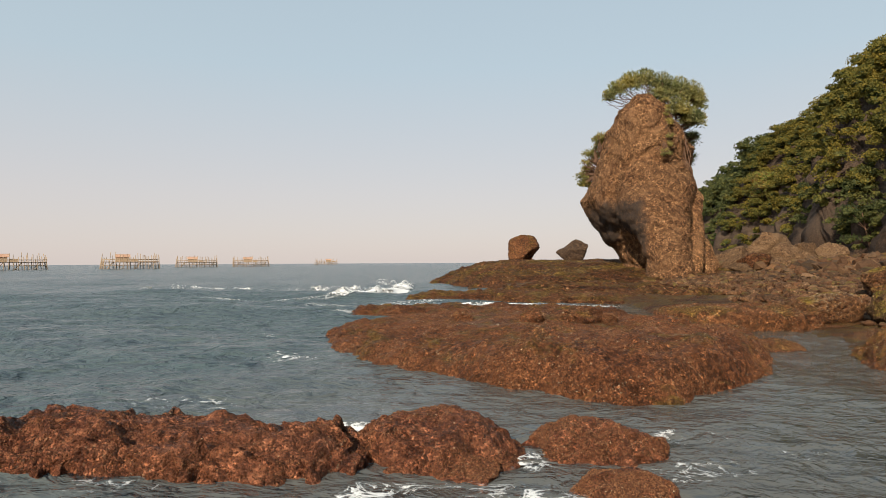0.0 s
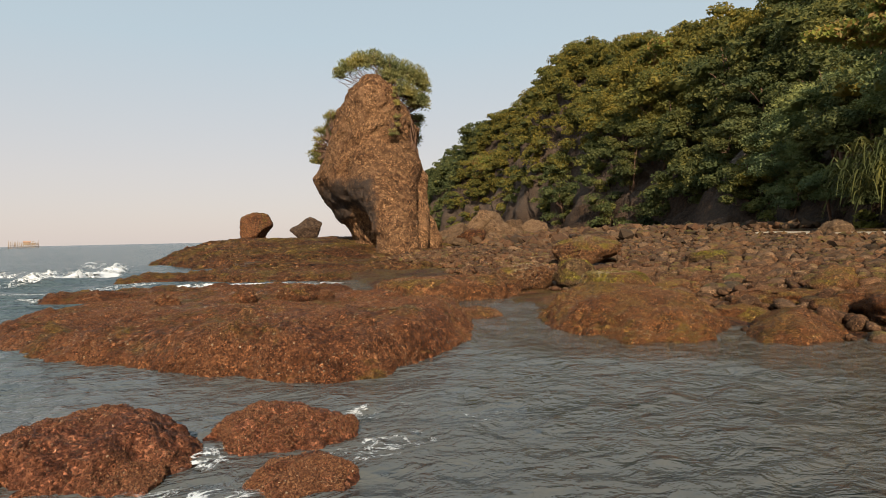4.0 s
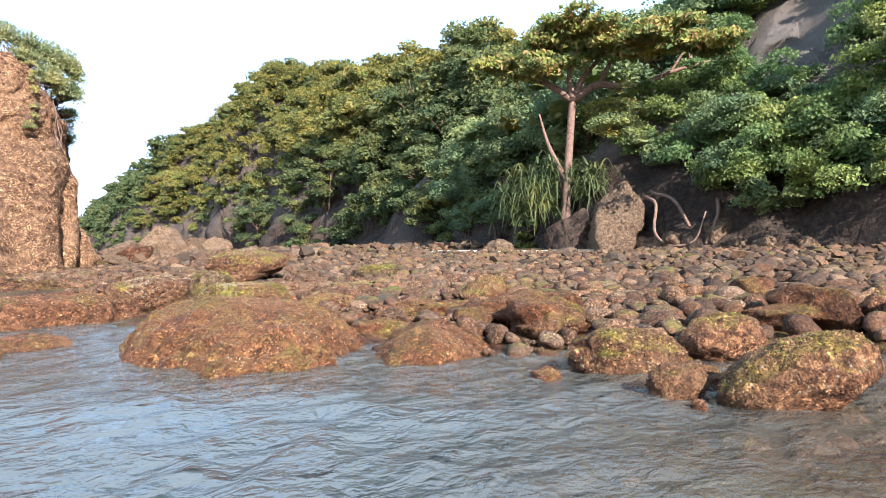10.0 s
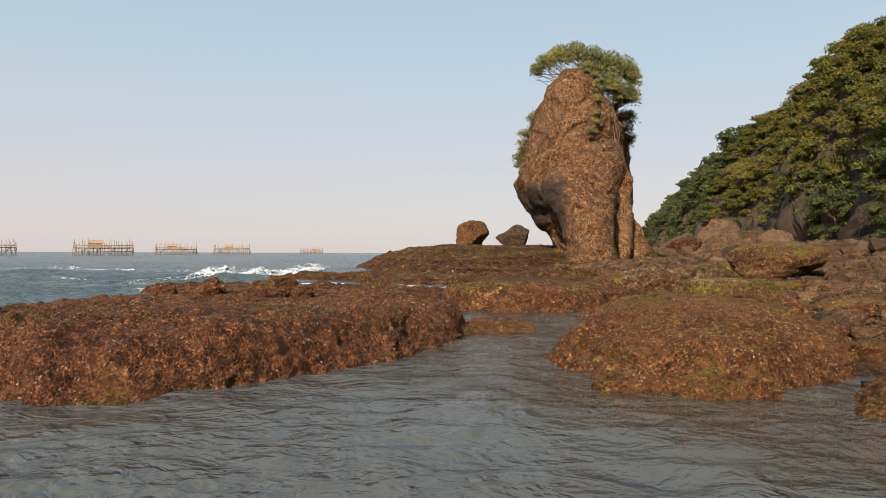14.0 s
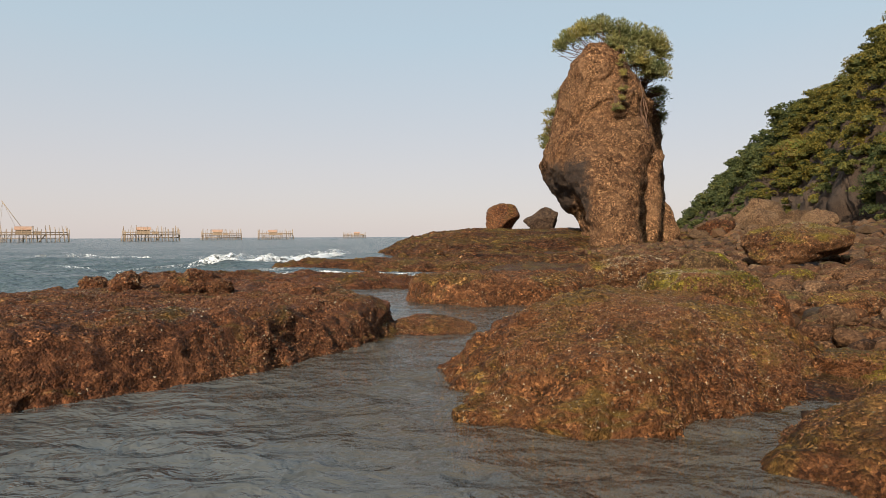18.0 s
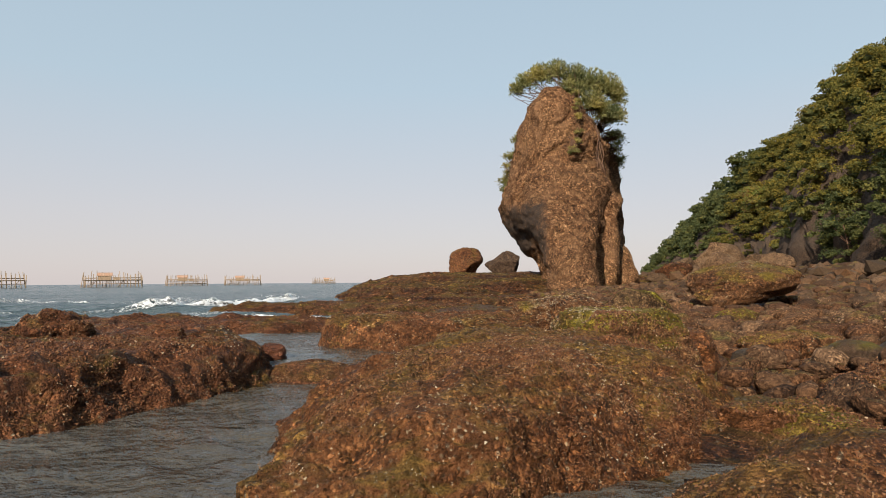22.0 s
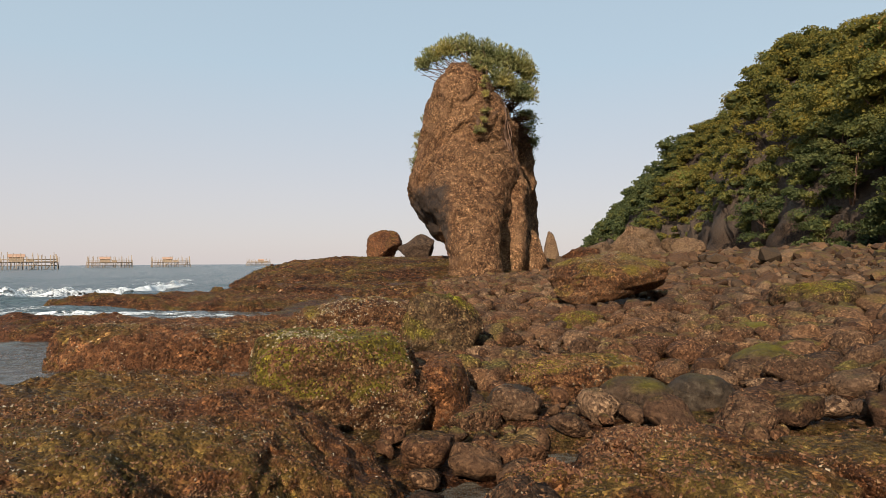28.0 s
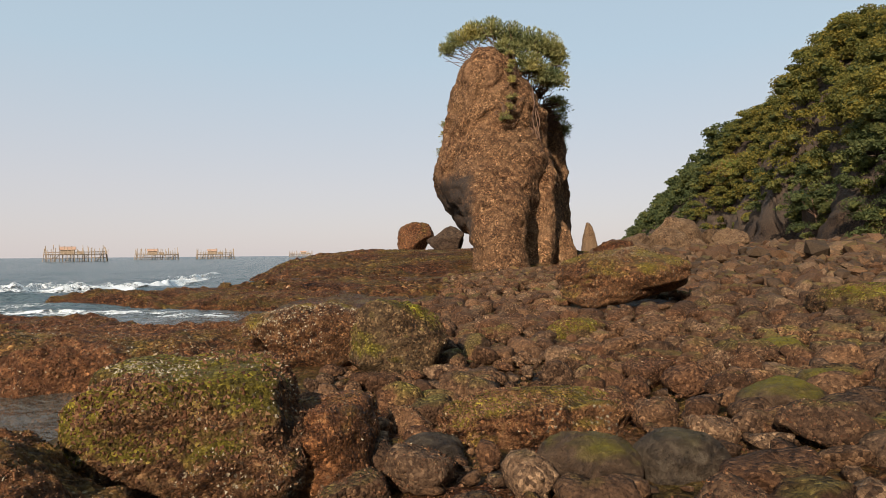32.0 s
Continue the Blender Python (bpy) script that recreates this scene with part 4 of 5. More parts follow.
for k, (_, x, y) in enumerate(spots):
    z = float(hill_height(np.array(x), np.array(y)))
    d = x - float(foot_x(y))
    if (abs(y - 13.9 - 0.26 * (x - 50)) < 4.4 and 41 < x < 74) or (14 < y < 28 and x < 45) or (15 < y < 33 and x < 50 and z > 9.5):
        continue
    if z < 3 or d < 7 and 62 < y < 215 and rng.random() < 0.35:
        continue
    s = rng.uniform(0.6, 1.4) if y < 62 else (rng.uniform(1.15, 2.0) if y < 300 else rng.uniform(1.4, 2.2))
    if d < 3 or y > 62 and d < 8:
        s *= 0.7
    if used < 300:
        m = pose(x, y, z - 0.3, rng.uniform(-8, 8), rng.uniform(-14, 4), rng.uniform(0, 360)) @ Matrix.Diagonal((s * 1.15, s * 1.15, s, 1))
        kind_of = 8 + used % 4 if y < 33 or (y < 62 and used % 5 < 3) else used % 8
        t = copy_thing(TREES[kind_of], Matrix())
        t.matrix_basis = m
        used += 1
    else:
        form = FORMS[k % 8]
        turn = rng.uniform(0, 6.28)
        ct, st = math.cos(turn), math.sin(turn)
        for j, (lx, ly, lz, a, b2, c) in enumerate(form[:9]):
            lobe = (x + (lx * ct - ly * st) * s * 1.1, y + (lx * st + ly * ct) * s * 1.1, z - 0.5 + lz * s * 0.85, a * s * 1.1, b2 * s * 1.1, c * s)
            far_lobes.append(lobe)
            if j < 5:
                core_lobes.append(lobe)
for t in TREES:
    for o in t.children:
        bpy.data.objects.remove(o)
    bpy.data.objects.remove(t)
mid_lobes = [q for q in far_lobes if q[1] < 300]
end_lobes = [q for q in far_lobes if q[1] >= 300]
put("forest", leaves_mesh("forest", mid_lobes, 400000, 0.42, 77, shell=0.66), LEAF, label="dense green forest canopy on the hill", category="forest", kind="stuff")
put("forest", leaves_mesh("forest", end_lobes, 100000, 0.8, 78, shell=0.66), LEAF, label="distant green forest on the far headland", category="forest", kind="stuff")


put("inner_foliage", canopy_mass(core_lobes, 79), LEAF, label="shaded green foliage inside the forest crowns", category="forest", kind="stuff")
for x, y, h, sp, seed in ((100, 126, 13, 4.2, 910), (127, 273, 16, 6.5, 920), (96, 140, 9, 3.0, 930)):
    t, _ = make_tree("yellow_tree", h, sp, 3200, 0.42, seed, TURNING, 0.45)
    t.location = (x, y, float(hill_height(np.array(float(x)), np.array(float(y)))))
    tagged(t, "tall tree with yellow-green leaves standing out of the forest", "tree", "yellowing trees on the hill")


# ---- cobbles on the shore ----
def ico(sub):
    bm = bmesh.new()
    bmesh.ops.create_icosphere(bm, subdivisions=sub, radius=1)
    v = np.array([p.co for p in bm.verts])
    f = np.array([[q.index for q in fc.verts] for fc in bm.faces])
    bm.free()
    return v, f


def cobble_forms(sub, n, seed, sharp=0.5):
    v, f = ico(sub)
    out = []
    for k in range(n):
        q = v * (1 + 0.42 * fbm(v + 5 * k + seed, 0.9, 3, seed + k)[:, None])
        q = np.sign(q) * np.abs(q) ** 0.8
        if (k * 7 % n) / n < sharp:
            q = chipped(v, seed + 31 * k) * (1 + 0.12 * fbm(v + 5 * k, 0.6, 3, seed + k)[:, None])
        out.append(q + (0.09 if sub > 2 else 0.06) * wander(q + k, 0.35, 3, seed + 3 * k))
    return out, f


def scatter(name, spots_xyzs, sub, seed, mat, label, category="stones", sharp=0.5, smooth=True):
    """Many stones joined into one mesh: rows of x, y, z, size."""
    forms, f = cobble_forms(sub, 10, seed, sharp)
    r = np.random.default_rng(seed)
    vs, fs = [], []
    n = len(forms[0])
    for k, (x, y, z, s) in enumerate(spots_xyzs):
        q = forms[k % 10] * (s * np.array([0.5 + 0.22 * r.random(), 0.42 + 0.15 * r.random(), 0.26 + 0.16 * r.random()]))
        m = np.array(Euler((r.normal() * 0.25, r.normal() * 0.25, r.random() * 6.28)).to_matrix())
        vs.append(q @ m.T + (x, y, z))
        fs.append(f + n * k)
    me = bpy.data.meshes.new(name)
    fill(me, np.concatenate(vs), np.concatenate(fs), smooth)
    return put(name, me, mat, label=label, category=category, kind="stuff")


def stone_material(name):
    m, nt, b = material(name, 0.8)
    geo = nt.nodes.new("ShaderNodeNewGeometry")
    info = nt.nodes.new("ShaderNodeObjectInfo")
    which = calc(nt, "FRACT", calc(nt, "ADD", geo.outputs["Random Per Island"], info.outputs["Random"]))
    base = ramp(nt, which, [(0.0, (0.03, 0.019, 0.013)), (0.28, (0.125, 0.062, 0.033)), (0.45, (0.052, 0.036, 0.025)), (0.7, (0.19, 0.105, 0.056)), (0.84, (0.075, 0.052, 0.036)), (1.0, (0.225, 0.145, 0.09))])
    fine = noise_node(nt, 16, 7, 0.75, "World", 0.5)
    wide = noise_node(nt, 0.7, 4, 0.6, "World")
    col = mix(nt, 1.0, base, ramp(nt, fine.outputs[0], [(0.38, (0.5, 0.46, 0.43)), (0.62, (1.4, 1.36, 1.3))]), "MULTIPLY")
    # red crust low on the shore, grey and dry towards the hill
    sep = nt.nodes.new("ShaderNodeSeparateXYZ")
    link(nt, geo.outputs["Position"], sep.inputs[0])
    dry = ramp(nt, calc(nt, "ADD", calc(nt, "MULTIPLY", calc(nt, "SUBTRACT", sep.outputs[2], 0.6), 1.0), calc(nt, "SUBTRACT", wide.outputs[0], 0.5)), [(0.0, (0, 0, 0)), (0.6, (1, 1, 1))])
    col = mix(nt, dry, mix(nt, 0.3, col, mix(nt, fine.outputs[0], (0.03, 0.013, 0.008), (0.225, 0.1, 0.042))), mix(nt, 0.18, col, (0.115, 0.092, 0.068)))
    sn = nt.nodes.new("ShaderNodeSeparateXYZ")
    link(nt, geo.outputs["Normal"], sn.inputs[0])
    mossn = noise_node(nt, 0.8, 5, 0.6, "World")
    f = calc(nt, "MULTIPLY", calc(nt, "SUBTRACT", calc(nt, "ADD", mossn.outputs[0], calc(nt, "MULTIPLY", sn.outputs[2], 0.2)), 0.69), 6.0, True)
    col = mix(nt, calc(nt, "MULTIPLY", f, 0.7), col, (0.15, 0.122, 0.025))
    bare, cell0 = grains(nt, col, 34, 0.18)
    crusty, cell = grains(nt, col, 34, 0.85)
    col = mix(nt, dry, crusty, mix(nt, 1.0, bare, (0.87, 0.8, 0.72), "MULTIPLY"))
    cell = calc(nt, "ADD", calc(nt, "MULTIPLY", cell, calc(nt, "SUBTRACT", 1.0, dry)), calc(nt, "MULTIPLY", cell0, dry))
    link(nt, col, b.inputs["Base Color"])
    bump(nt, b, [(fine.outputs[0], 0.04), (cell, 0.03)], 1.0)
    return m


COBBLE = stone_material("cobbles")
rc = np.random.default_rng(44)
cand = []
for lo_x, hi_x, lo_y, hi_y, n, smin, smax in ((12.6, 25, 9, 31, 7000, 0.08, 0.36), (13.6, 25, 13.5, 31, 2000, 0.16, 0.5), (13.0, 21, 2.5, 12, 5200, 0.1, 0.55), (14, 42, 2, 62, 26000, 0.13, 0.5), (24, 82, 40, 135, 5200, 0.4, 1.3), (13, 42, -25, 4, 1500, 0.3, 0.8)):
    x, y = rc.uniform(lo_x, hi_x, n), rc.uniform(lo_y, hi_y, n)
    s = smin + (smax - smin) * rc.random(n) ** (2.3 if n == 2000 else 2.6)
    ok = (inside(SHORE, x, y) > 0.25) & (x < foot_x(y) + 1.5) & (inside(MOUND, x, y) < -0.1) & (inside(SHELF_LINE, x, y) < 4) & ((x < 38.2) | (y < 20.5) | (y > 37))
    if n == 26000:
        ok &= (x > 23) | (y > 29.5) | ((y < 13) & (x > 17))
    for px, py, pr in POOLS:
        ok &= np.hypot(x - px, y - py) > pr
    z = ground_height(x, y) + 0.02 + 0.24 * s
    cand += [c for c, o in zip(zip(x, y, z, s), ok) if o]
cand = sorted((tuple(float(q) for q in c) for c in cand), key=lambda c: -c[3])
near_rocks = [(o.matrix_world.translation, 0.46 * o.dimensions.x) for o in scene.objects if "boulder" in o.name or o.name.startswith(("crusted_slab", "reef_rock"))]
near_rocks = [(p.x, p.y, r) for p, r in near_rocks if p.x < 26 and p.y < 32 and abs(p.x) + abs(p.y) > 0.1]
cand = [c for c in cand if c[0] > 26 or c[1] > 32 or all((c[0] - x) ** 2 + (c[1] - y) ** 2 > (r + 0.3 * c[3]) ** 2 for x, y, r in near_rocks)]
# the largest first; a smaller stone lies only where there is room beside them
grid, kept = {}, []
for c in cand:
    gx0, gy0 = int(c[0] // 0.7), int(c[1] // 0.7)
    if c[3] < 0.62 and any((c[0] - o[0]) ** 2 + (c[1] - o[1]) ** 2 < (0.43 * (c[3] + o[3])) ** 2 for i in (-1, 0, 1) for j in (-1, 0, 1) for o in grid.get((gx0 + i, gy0 + j), ())):
        continue
    grid.setdefault((gx0, gy0), []).append(c)
    kept.append(c)
cand = kept
close = [c for c in cand if c[0] < 25 and c[1] < 30]
big = sorted((c for c in close if 12.5 < c[0] < 23 and 11.5 < c[1] < 27), key=lambda c: -c[3])[:285]
rest = sorted(set(close) - set(big))
far = sorted(set(cand) - set(close))
forms, faces = cobble_forms(3, 12, 500, 0.5)
meshes = []
for k, q in enumerate(forms):
    me = bpy.data.meshes.new("cobble")
    fill(me, q * np.array([0.58, 0.48, 0.36]), faces, True)
    me.materials.append(COBBLE)
    meshes.append(me)
for k, (x, y, z, s) in enumerate(big):
    ob = put("cobble", meshes[k % 12], None, label="rounded brown stone lying on the shore", category="stone", group="stones on the shore")
    ob.matrix_world = pose(x, y, z - 0.04 * s, rc.normal() * 14, rc.normal() * 14, rc.uniform(0, 360)) @ Matrix.Scale(s * 1.1, 4)
COBBLE_THINGS = [o for o in scene.objects if o.name.startswith("cobble") and o.data in meshes]
scatter("cobbles", [c for c in rest if c[3] >= 0.2], 2, 501, COBBLE, "brown and grey cobbles covering the shore", sharp=0.85)
scatter("pebbles", [c for c in rest if c[3] < 0.2], 1, 503, COBBLE, "small brown stones between the cobbles", sharp=0.85)
scatter("cobbles", far, 1, 502, COBBLE, "grey cobbles on the upper shore", sharp=0.75, smooth=False)

blocks = []
ball, ball_faces = ico(2)
for k in range(7):
    me = bpy.data.meshes.new("beach_block")
    fill(me, chipped(ball, 1700 + k, 10) * (1 + 0.1 * fbm(ball + 3 * k, 0.5, 3, 1750 + k)[:, None]) * np.array([0.52, 0.42, 0.36]) + [0, 0, 0.16], ball_faces, False)
    me.materials.append(COBBLE)
    blocks.append(me)
rk = np.random.default_rng(99)
placed = 0
while placed < 230:
    x, y = rk.uniform(17, 38), rk.uniform(0, 48)
    if y > 12 and x < 22 or inside(SHELF_LINE, np.array(x), np.array(y)) > 0:
        continue
    q = rk.uniform(0.28, 0.5) + 0.5 * rk.random() ** 4
    ob = put("beach_block", blocks[placed % 7], None, label="angular brown-grey block of rock on the upper beach", category="rock", group="blocks on the beach")
    ob.matrix_world = pose(x, y, float(ground_height(np.array(x), np.array(y))) + 0.02, rk.normal() * 8, rk.normal() * 8, rk.uniform(0, 360)) @ Matrix.Diagonal((q * 1.15, q, q * rk.uniform(0.7, 1.15), 1))
    placed += 1


# ---- crust of shells and grit on the reefs ----
def crust_material(name, a, b2, c):
    m, nt, b = material(name, 0.7)
    geo = nt.nodes.new("ShaderNodeNewGeometry")
    link(nt, ramp(nt, geo.outputs["Random Per Island"], [(0.0, a), (0.6, b2), (0.985, c), (1.0, (0.40, 0.32, 0.22))]), b.inputs["Base Color"])
    return m


CRUST = crust_material("reef_crust", (0.034, 0.0145, 0.0085), (0.12, 0.049, 0.0235), (0.225, 0.112, 0.054))
SHELLS = crust_material("pale_shells", (0.22, 0.17, 0.11), (0.34, 0.27, 0.18), (0.46, 0.40, 0.30))
SHELLY = crust_material("shell_crust", (0.031, 0.0165, 0.0095), (0.135, 0.056, 0.026), (0.235, 0.134, 0.064))


def crust(ob, count, size, mat, seed, up=-0.2, above=0.02, patchy=0.0, within=None):
    """Small crooked chips grown over a rock, as one part of it."""
    count, size = int(count * 1.9), size * 0.8
    me = ob.data
    me.calc_loop_triangles()
    n = len(me.loop_triangles)
    tri = np.empty(n * 3, np.int32)
    me.loop_triangles.foreach_get("vertices", tri)
    co = np.empty(len(me.vertices) * 3, np.float32)
    me.vertices.foreach_get("co", co)
    p = co.reshape(-1, 3)[tri.reshape(-1, 3)]
    nr = np.cross(p[:, 1] - p[:, 0], p[:, 2] - p[:, 0])
    area = np.linalg.norm(nr, axis=1)
    nr /= area[:, None] + 1e-12
    w = np.array(ob.matrix_world)
    mid = p.mean(1) @ w[:3, :3].T + w[:3, 3]
    prob = area * (mid[:, 2] > above) * ((nr @ w[:3, :3].T)[:, 2] > up)
    if within:
        prob = prob * (mid[:, 0] > within[0]) * (mid[:, 0] < within[1]) * (mid[:, 1] > within[2]) * (mid[:, 1] < within[3])
    if patchy:
        prob = prob * np.clip(0.25 + patchy * fbm(mid, 0.7, 3, seed), 0.03, 3)
    r = np.random.default_rng(seed)
    pick = r.choice(n, count, p=prob / prob.sum())
    a, b2 = r.random((count, 1)), r.random((count, 1))
    fl = a + b2 > 1
    a, b2 = np.where(fl, 1 - a, a), np.where(fl, 1 - b2, b2)
    c = p[pick, 0] + a * (p[pick, 1] - p[pick, 0]) + b2 * (p[pick, 2] - p[pick, 0])
    nn = nr[pick] + 0.45 * r.normal(size=(count, 3))
    nn /= np.linalg.norm(nn, axis=1, keepdims=True)
    t = np.cross(nn, r.normal(size=(count, 3)))
    t /= np.linalg.norm(t, axis=1, keepdims=True) + 1e-9
    u = np.cross(nn, t)
    s = size * (0.3 + 0.75 * r.random((count, 1)) ** 2)
    h = s * (0.3 + 0.6 * r.random((count, 1)))
    e = 0.35 + 0.5 * r.random((count, 1))
    v = np.stack([c - t * s * 0.6 - nn * 0.3 * s, c + u * s * e - nn * 0.3 * s, c + t * s * 0.6 - nn * 0.3 * s, c - u * s * e - nn * 0.3 * s, c + nn * h + 0.25 * s * t * r.normal(size=(count, 1))], 1).reshape(-1, 3)
    k = 5 * np.arange(count)[:, None]
    f = np.concatenate([k + [0, 1, 4], k + [1, 2, 4], k + [2, 3, 4], k + [3, 0, 4]])
    me2 = bpy.data.meshes.new("crust")
    fill(me2, v, f, False)
    return put("crust", me2, mat, parent=ob, label="crust of shells and grit", kind="stuff")


for k, me in enumerate(meshes):
    holders = [o for o in COBBLE_THINGS if o.data == me]
    chips = None
    for j, o in enumerate(holders):
        if j % 3 or o.location.z > 0.55:
            continue
        if chips is None:
            chips = crust(o, 380, 0.06, CRUST if k % 2 else SHELLY, 1500 + k, up=-1, above=-9).data
        else:
            put("crust", chips, None, parent=o, label="crust of shells and grit", kind="stuff")


crust(main_reef, 42000, 0.045, CRUST, 1, patchy=1.0)
crust(main_reef, 2200, 0.036, SHELLS, 21, patchy=1.6)
crust(mound, 27000, 0.026, SHELLY, 2, patchy=1.0)
crust(mound, 1100, 0.026, SHELLS, 22, patchy=1.6)
crust(ledge, 5000, 0.045, SHELLY, 3, patchy=1.0)
crust(shelf, 9000, 0.14, SHELLY, 4, patchy=1.0)
for k, (ob, n, sz, mt) in enumerate(CRUSTED):
    crust(ob, n, sz, SHELLY if mt == "SHELLY" else CRUST, 10 + k, patchy=0.8)
for ob in list(scene.objects):
    if ob.name.split(".")[0] == "shell_boulder":
        crust(ob, 520, 0.045, SHELLS, 57, patchy=1.8)
    if ob.name.split(".")[0] in ("block_boulder", "slab_boulder", "reef_ledge"):
        crust(ob, 700, 0.034, SHELLS, 60 + len(ob.name), patchy=1.4)
STACKCRUST = crust_material("stack_crust", (0.07, 0.035, 0.018), (0.19, 0.105, 0.052), (0.29, 0.18, 0.095))
crust(ground, 30000, 0.032, CRUST, 6, above=0.03, patchy=0.9, within=(10.5, 20, 8.5, 22))
for ob in stack.children:
    crust(ob, 4500, 0.075, STACKCRUST, 90 + len(ob.name), up=-0.6)

# ---- bushes and roots on the sea stack ----
def bush(name, lobes, count, leaf, seed, mat, label, root, category="bush"):
    b0 = new(name)
    r0 = np.random.default_rng(seed)
    bm = bmesh.new()
    for lb in lobes:
        c = Vector(lb[:3])
        for j in range(7):
            q = c + Vector((r0.normal() * lb[3] * 0.4, r0.normal() * lb[4] * 0.4, r0.normal() * lb[5] * 0.35 + 0.1))
            mid = (Vector(root) * 0.35 + q * 0.65) + Vector(r0.normal(size=3) * 0.3)
            limb(bm, [Vector(root) * 0.5 + c * 0.5, mid, q], (0.05, 0.035, 0.015), 4)
    part("stem", bm, BARK, b0)
    bm = bmesh.new()
    for lb in lobes:
        for j in range(9):
            d = Vector((r0.normal(), r0.normal() * 0.6, abs(r0.normal()) + 0.35)).normalized()
            c = Vector(lb[:3])
            e = c + Vector((d.x * lb[3], d.y * lb[4], d.z * lb[5])) * r0.uniform(1.05, 1.4)
            limb(bm, [c, c * 0.45 + e * 0.55 + Vector(r0.normal(size=3) * 0.05), e], (0.03, 0.022, 0.012), 4)
    tagged(part("twig", bm, mat, b0), "thin bare twigs", kind="stuff")
    put("foliage", leaves_mesh("foliage", lobes, count, leaf, seed + 1, -0.4, 3.6, 0.1, 1.4), mat, b0)
    return tagged(b0, label, category, "bushes on the sea stack")


rb = np.random.default_rng(59)


def fringe(points, n, r, jitter):
    """Small lobes strung along a line of points."""
    q = np.array(points, float)
    at = np.linspace(0, len(q) - 1, n)
    return [tuple(float(np.interp(a, np.arange(len(q)), q[:, k]) + rb.normal() * jitter) for k in range(3)) + (r * rb.uniform(0.7, 1.3), r * rb.uniform(0.7, 1.3), r * rb.uniform(0.5, 1.0)) for a in at]


bush("crown_bush", [(14.1, 60.8, 17.3, 0.7, 0.8, 0.8), (14.9, 60.9, 17.9, 0.9, 0.9, 1.1), (16.1, 61.2, 18.5, 1.1, 1.0, 1.25), (17.5, 61.4, 18.8, 1.2, 1.1, 1.3), (19.0, 61.4, 18.3, 1.3, 1.2, 1.4), (20.5, 61.4, 17.8, 1.35, 1.2, 1.5), (21.9, 61.9, 17.5, 1.3, 1.1, 1.5), (22.8, 62.4, 16.9, 0.9, 0.9, 1.4), (22.9, 63.0, 15.4, 0.9, 0.9, 1.2),
                    (19.0, 60.3, 16.9, 1.0, 0.8, 1.0), (20.3, 60.4, 15.9, 1.2, 0.9, 1.3), (21.6, 61.0, 15.2, 1.2, 0.9, 1.2), (18.4, 60.0, 17.2, 0.8, 0.7, 0.8)],
     19000, 0.08, 600, BUSHLEAF, "dense olive-green bush crowning the top of the rock", (19.2, 61.8, 15.6))
bush("side_bush", fringe([(20.6, 61.0, 15.2), (22.3, 63.0, 15.2), (23.2, 66.0, 14.4), (24.1, 69.5, 13.4), (24.5, 71.0, 11.6)], 24, 0.75, 0.3),
     4200, 0.075, 610, BUSHLEAF, "bush hanging down the landward side of the rock", (21.0, 65.5, 13.8))
bush("flank_bush", fringe([(14.2, 72.4, 10.2), (13.9, 72.6, 11.4), (14.3, 71.8, 12.8), (14.9, 70.4, 14.2), (15.3, 68.8, 15.2)], 24, 0.72, 0.3),
     5200, 0.08, 620, DRYLEAF, "dry yellowish scrub on the seaward flank of the rock", (15.4, 70, 11.6))
bush("face_scrub", fringe([(18.0, 57.3, 11.4), (18.4, 57.5, 12.4), (18.7, 57.9, 13.6), (18.9, 58.6, 15.4), (18.6, 59.4, 16.8)], 18, 0.3, 0.2),
     900, 0.07, 630, DRYLEAF, "yellow-green creeper on the face of the rock", (18.8, 60, 13.4))
bm = bmesh.new()
rr = np.random.default_rng(640)
for j in range(40):
    x = rr.uniform(18.6, 20.6)
    z = rr.uniform(10, 14.5)
    y = 61.4 - 2.9 * math.sqrt(max(0.05, 1 - ((x - 18) / 5.2) ** 2)) + 0.6
    ln = rr.uniform(2, 6)
    limb(bm, [(x, y + 0.5, z), (x + rr.normal() * 0.25, y - 0.35, z - ln * 0.4), (x + rr.normal() * 0.4 + 0.1, y - 0.25, z - ln)], (0.05, 0.04, 0.02), 4)
part("root_mat", bm, BARK, stack, "thin brown hanging roots")


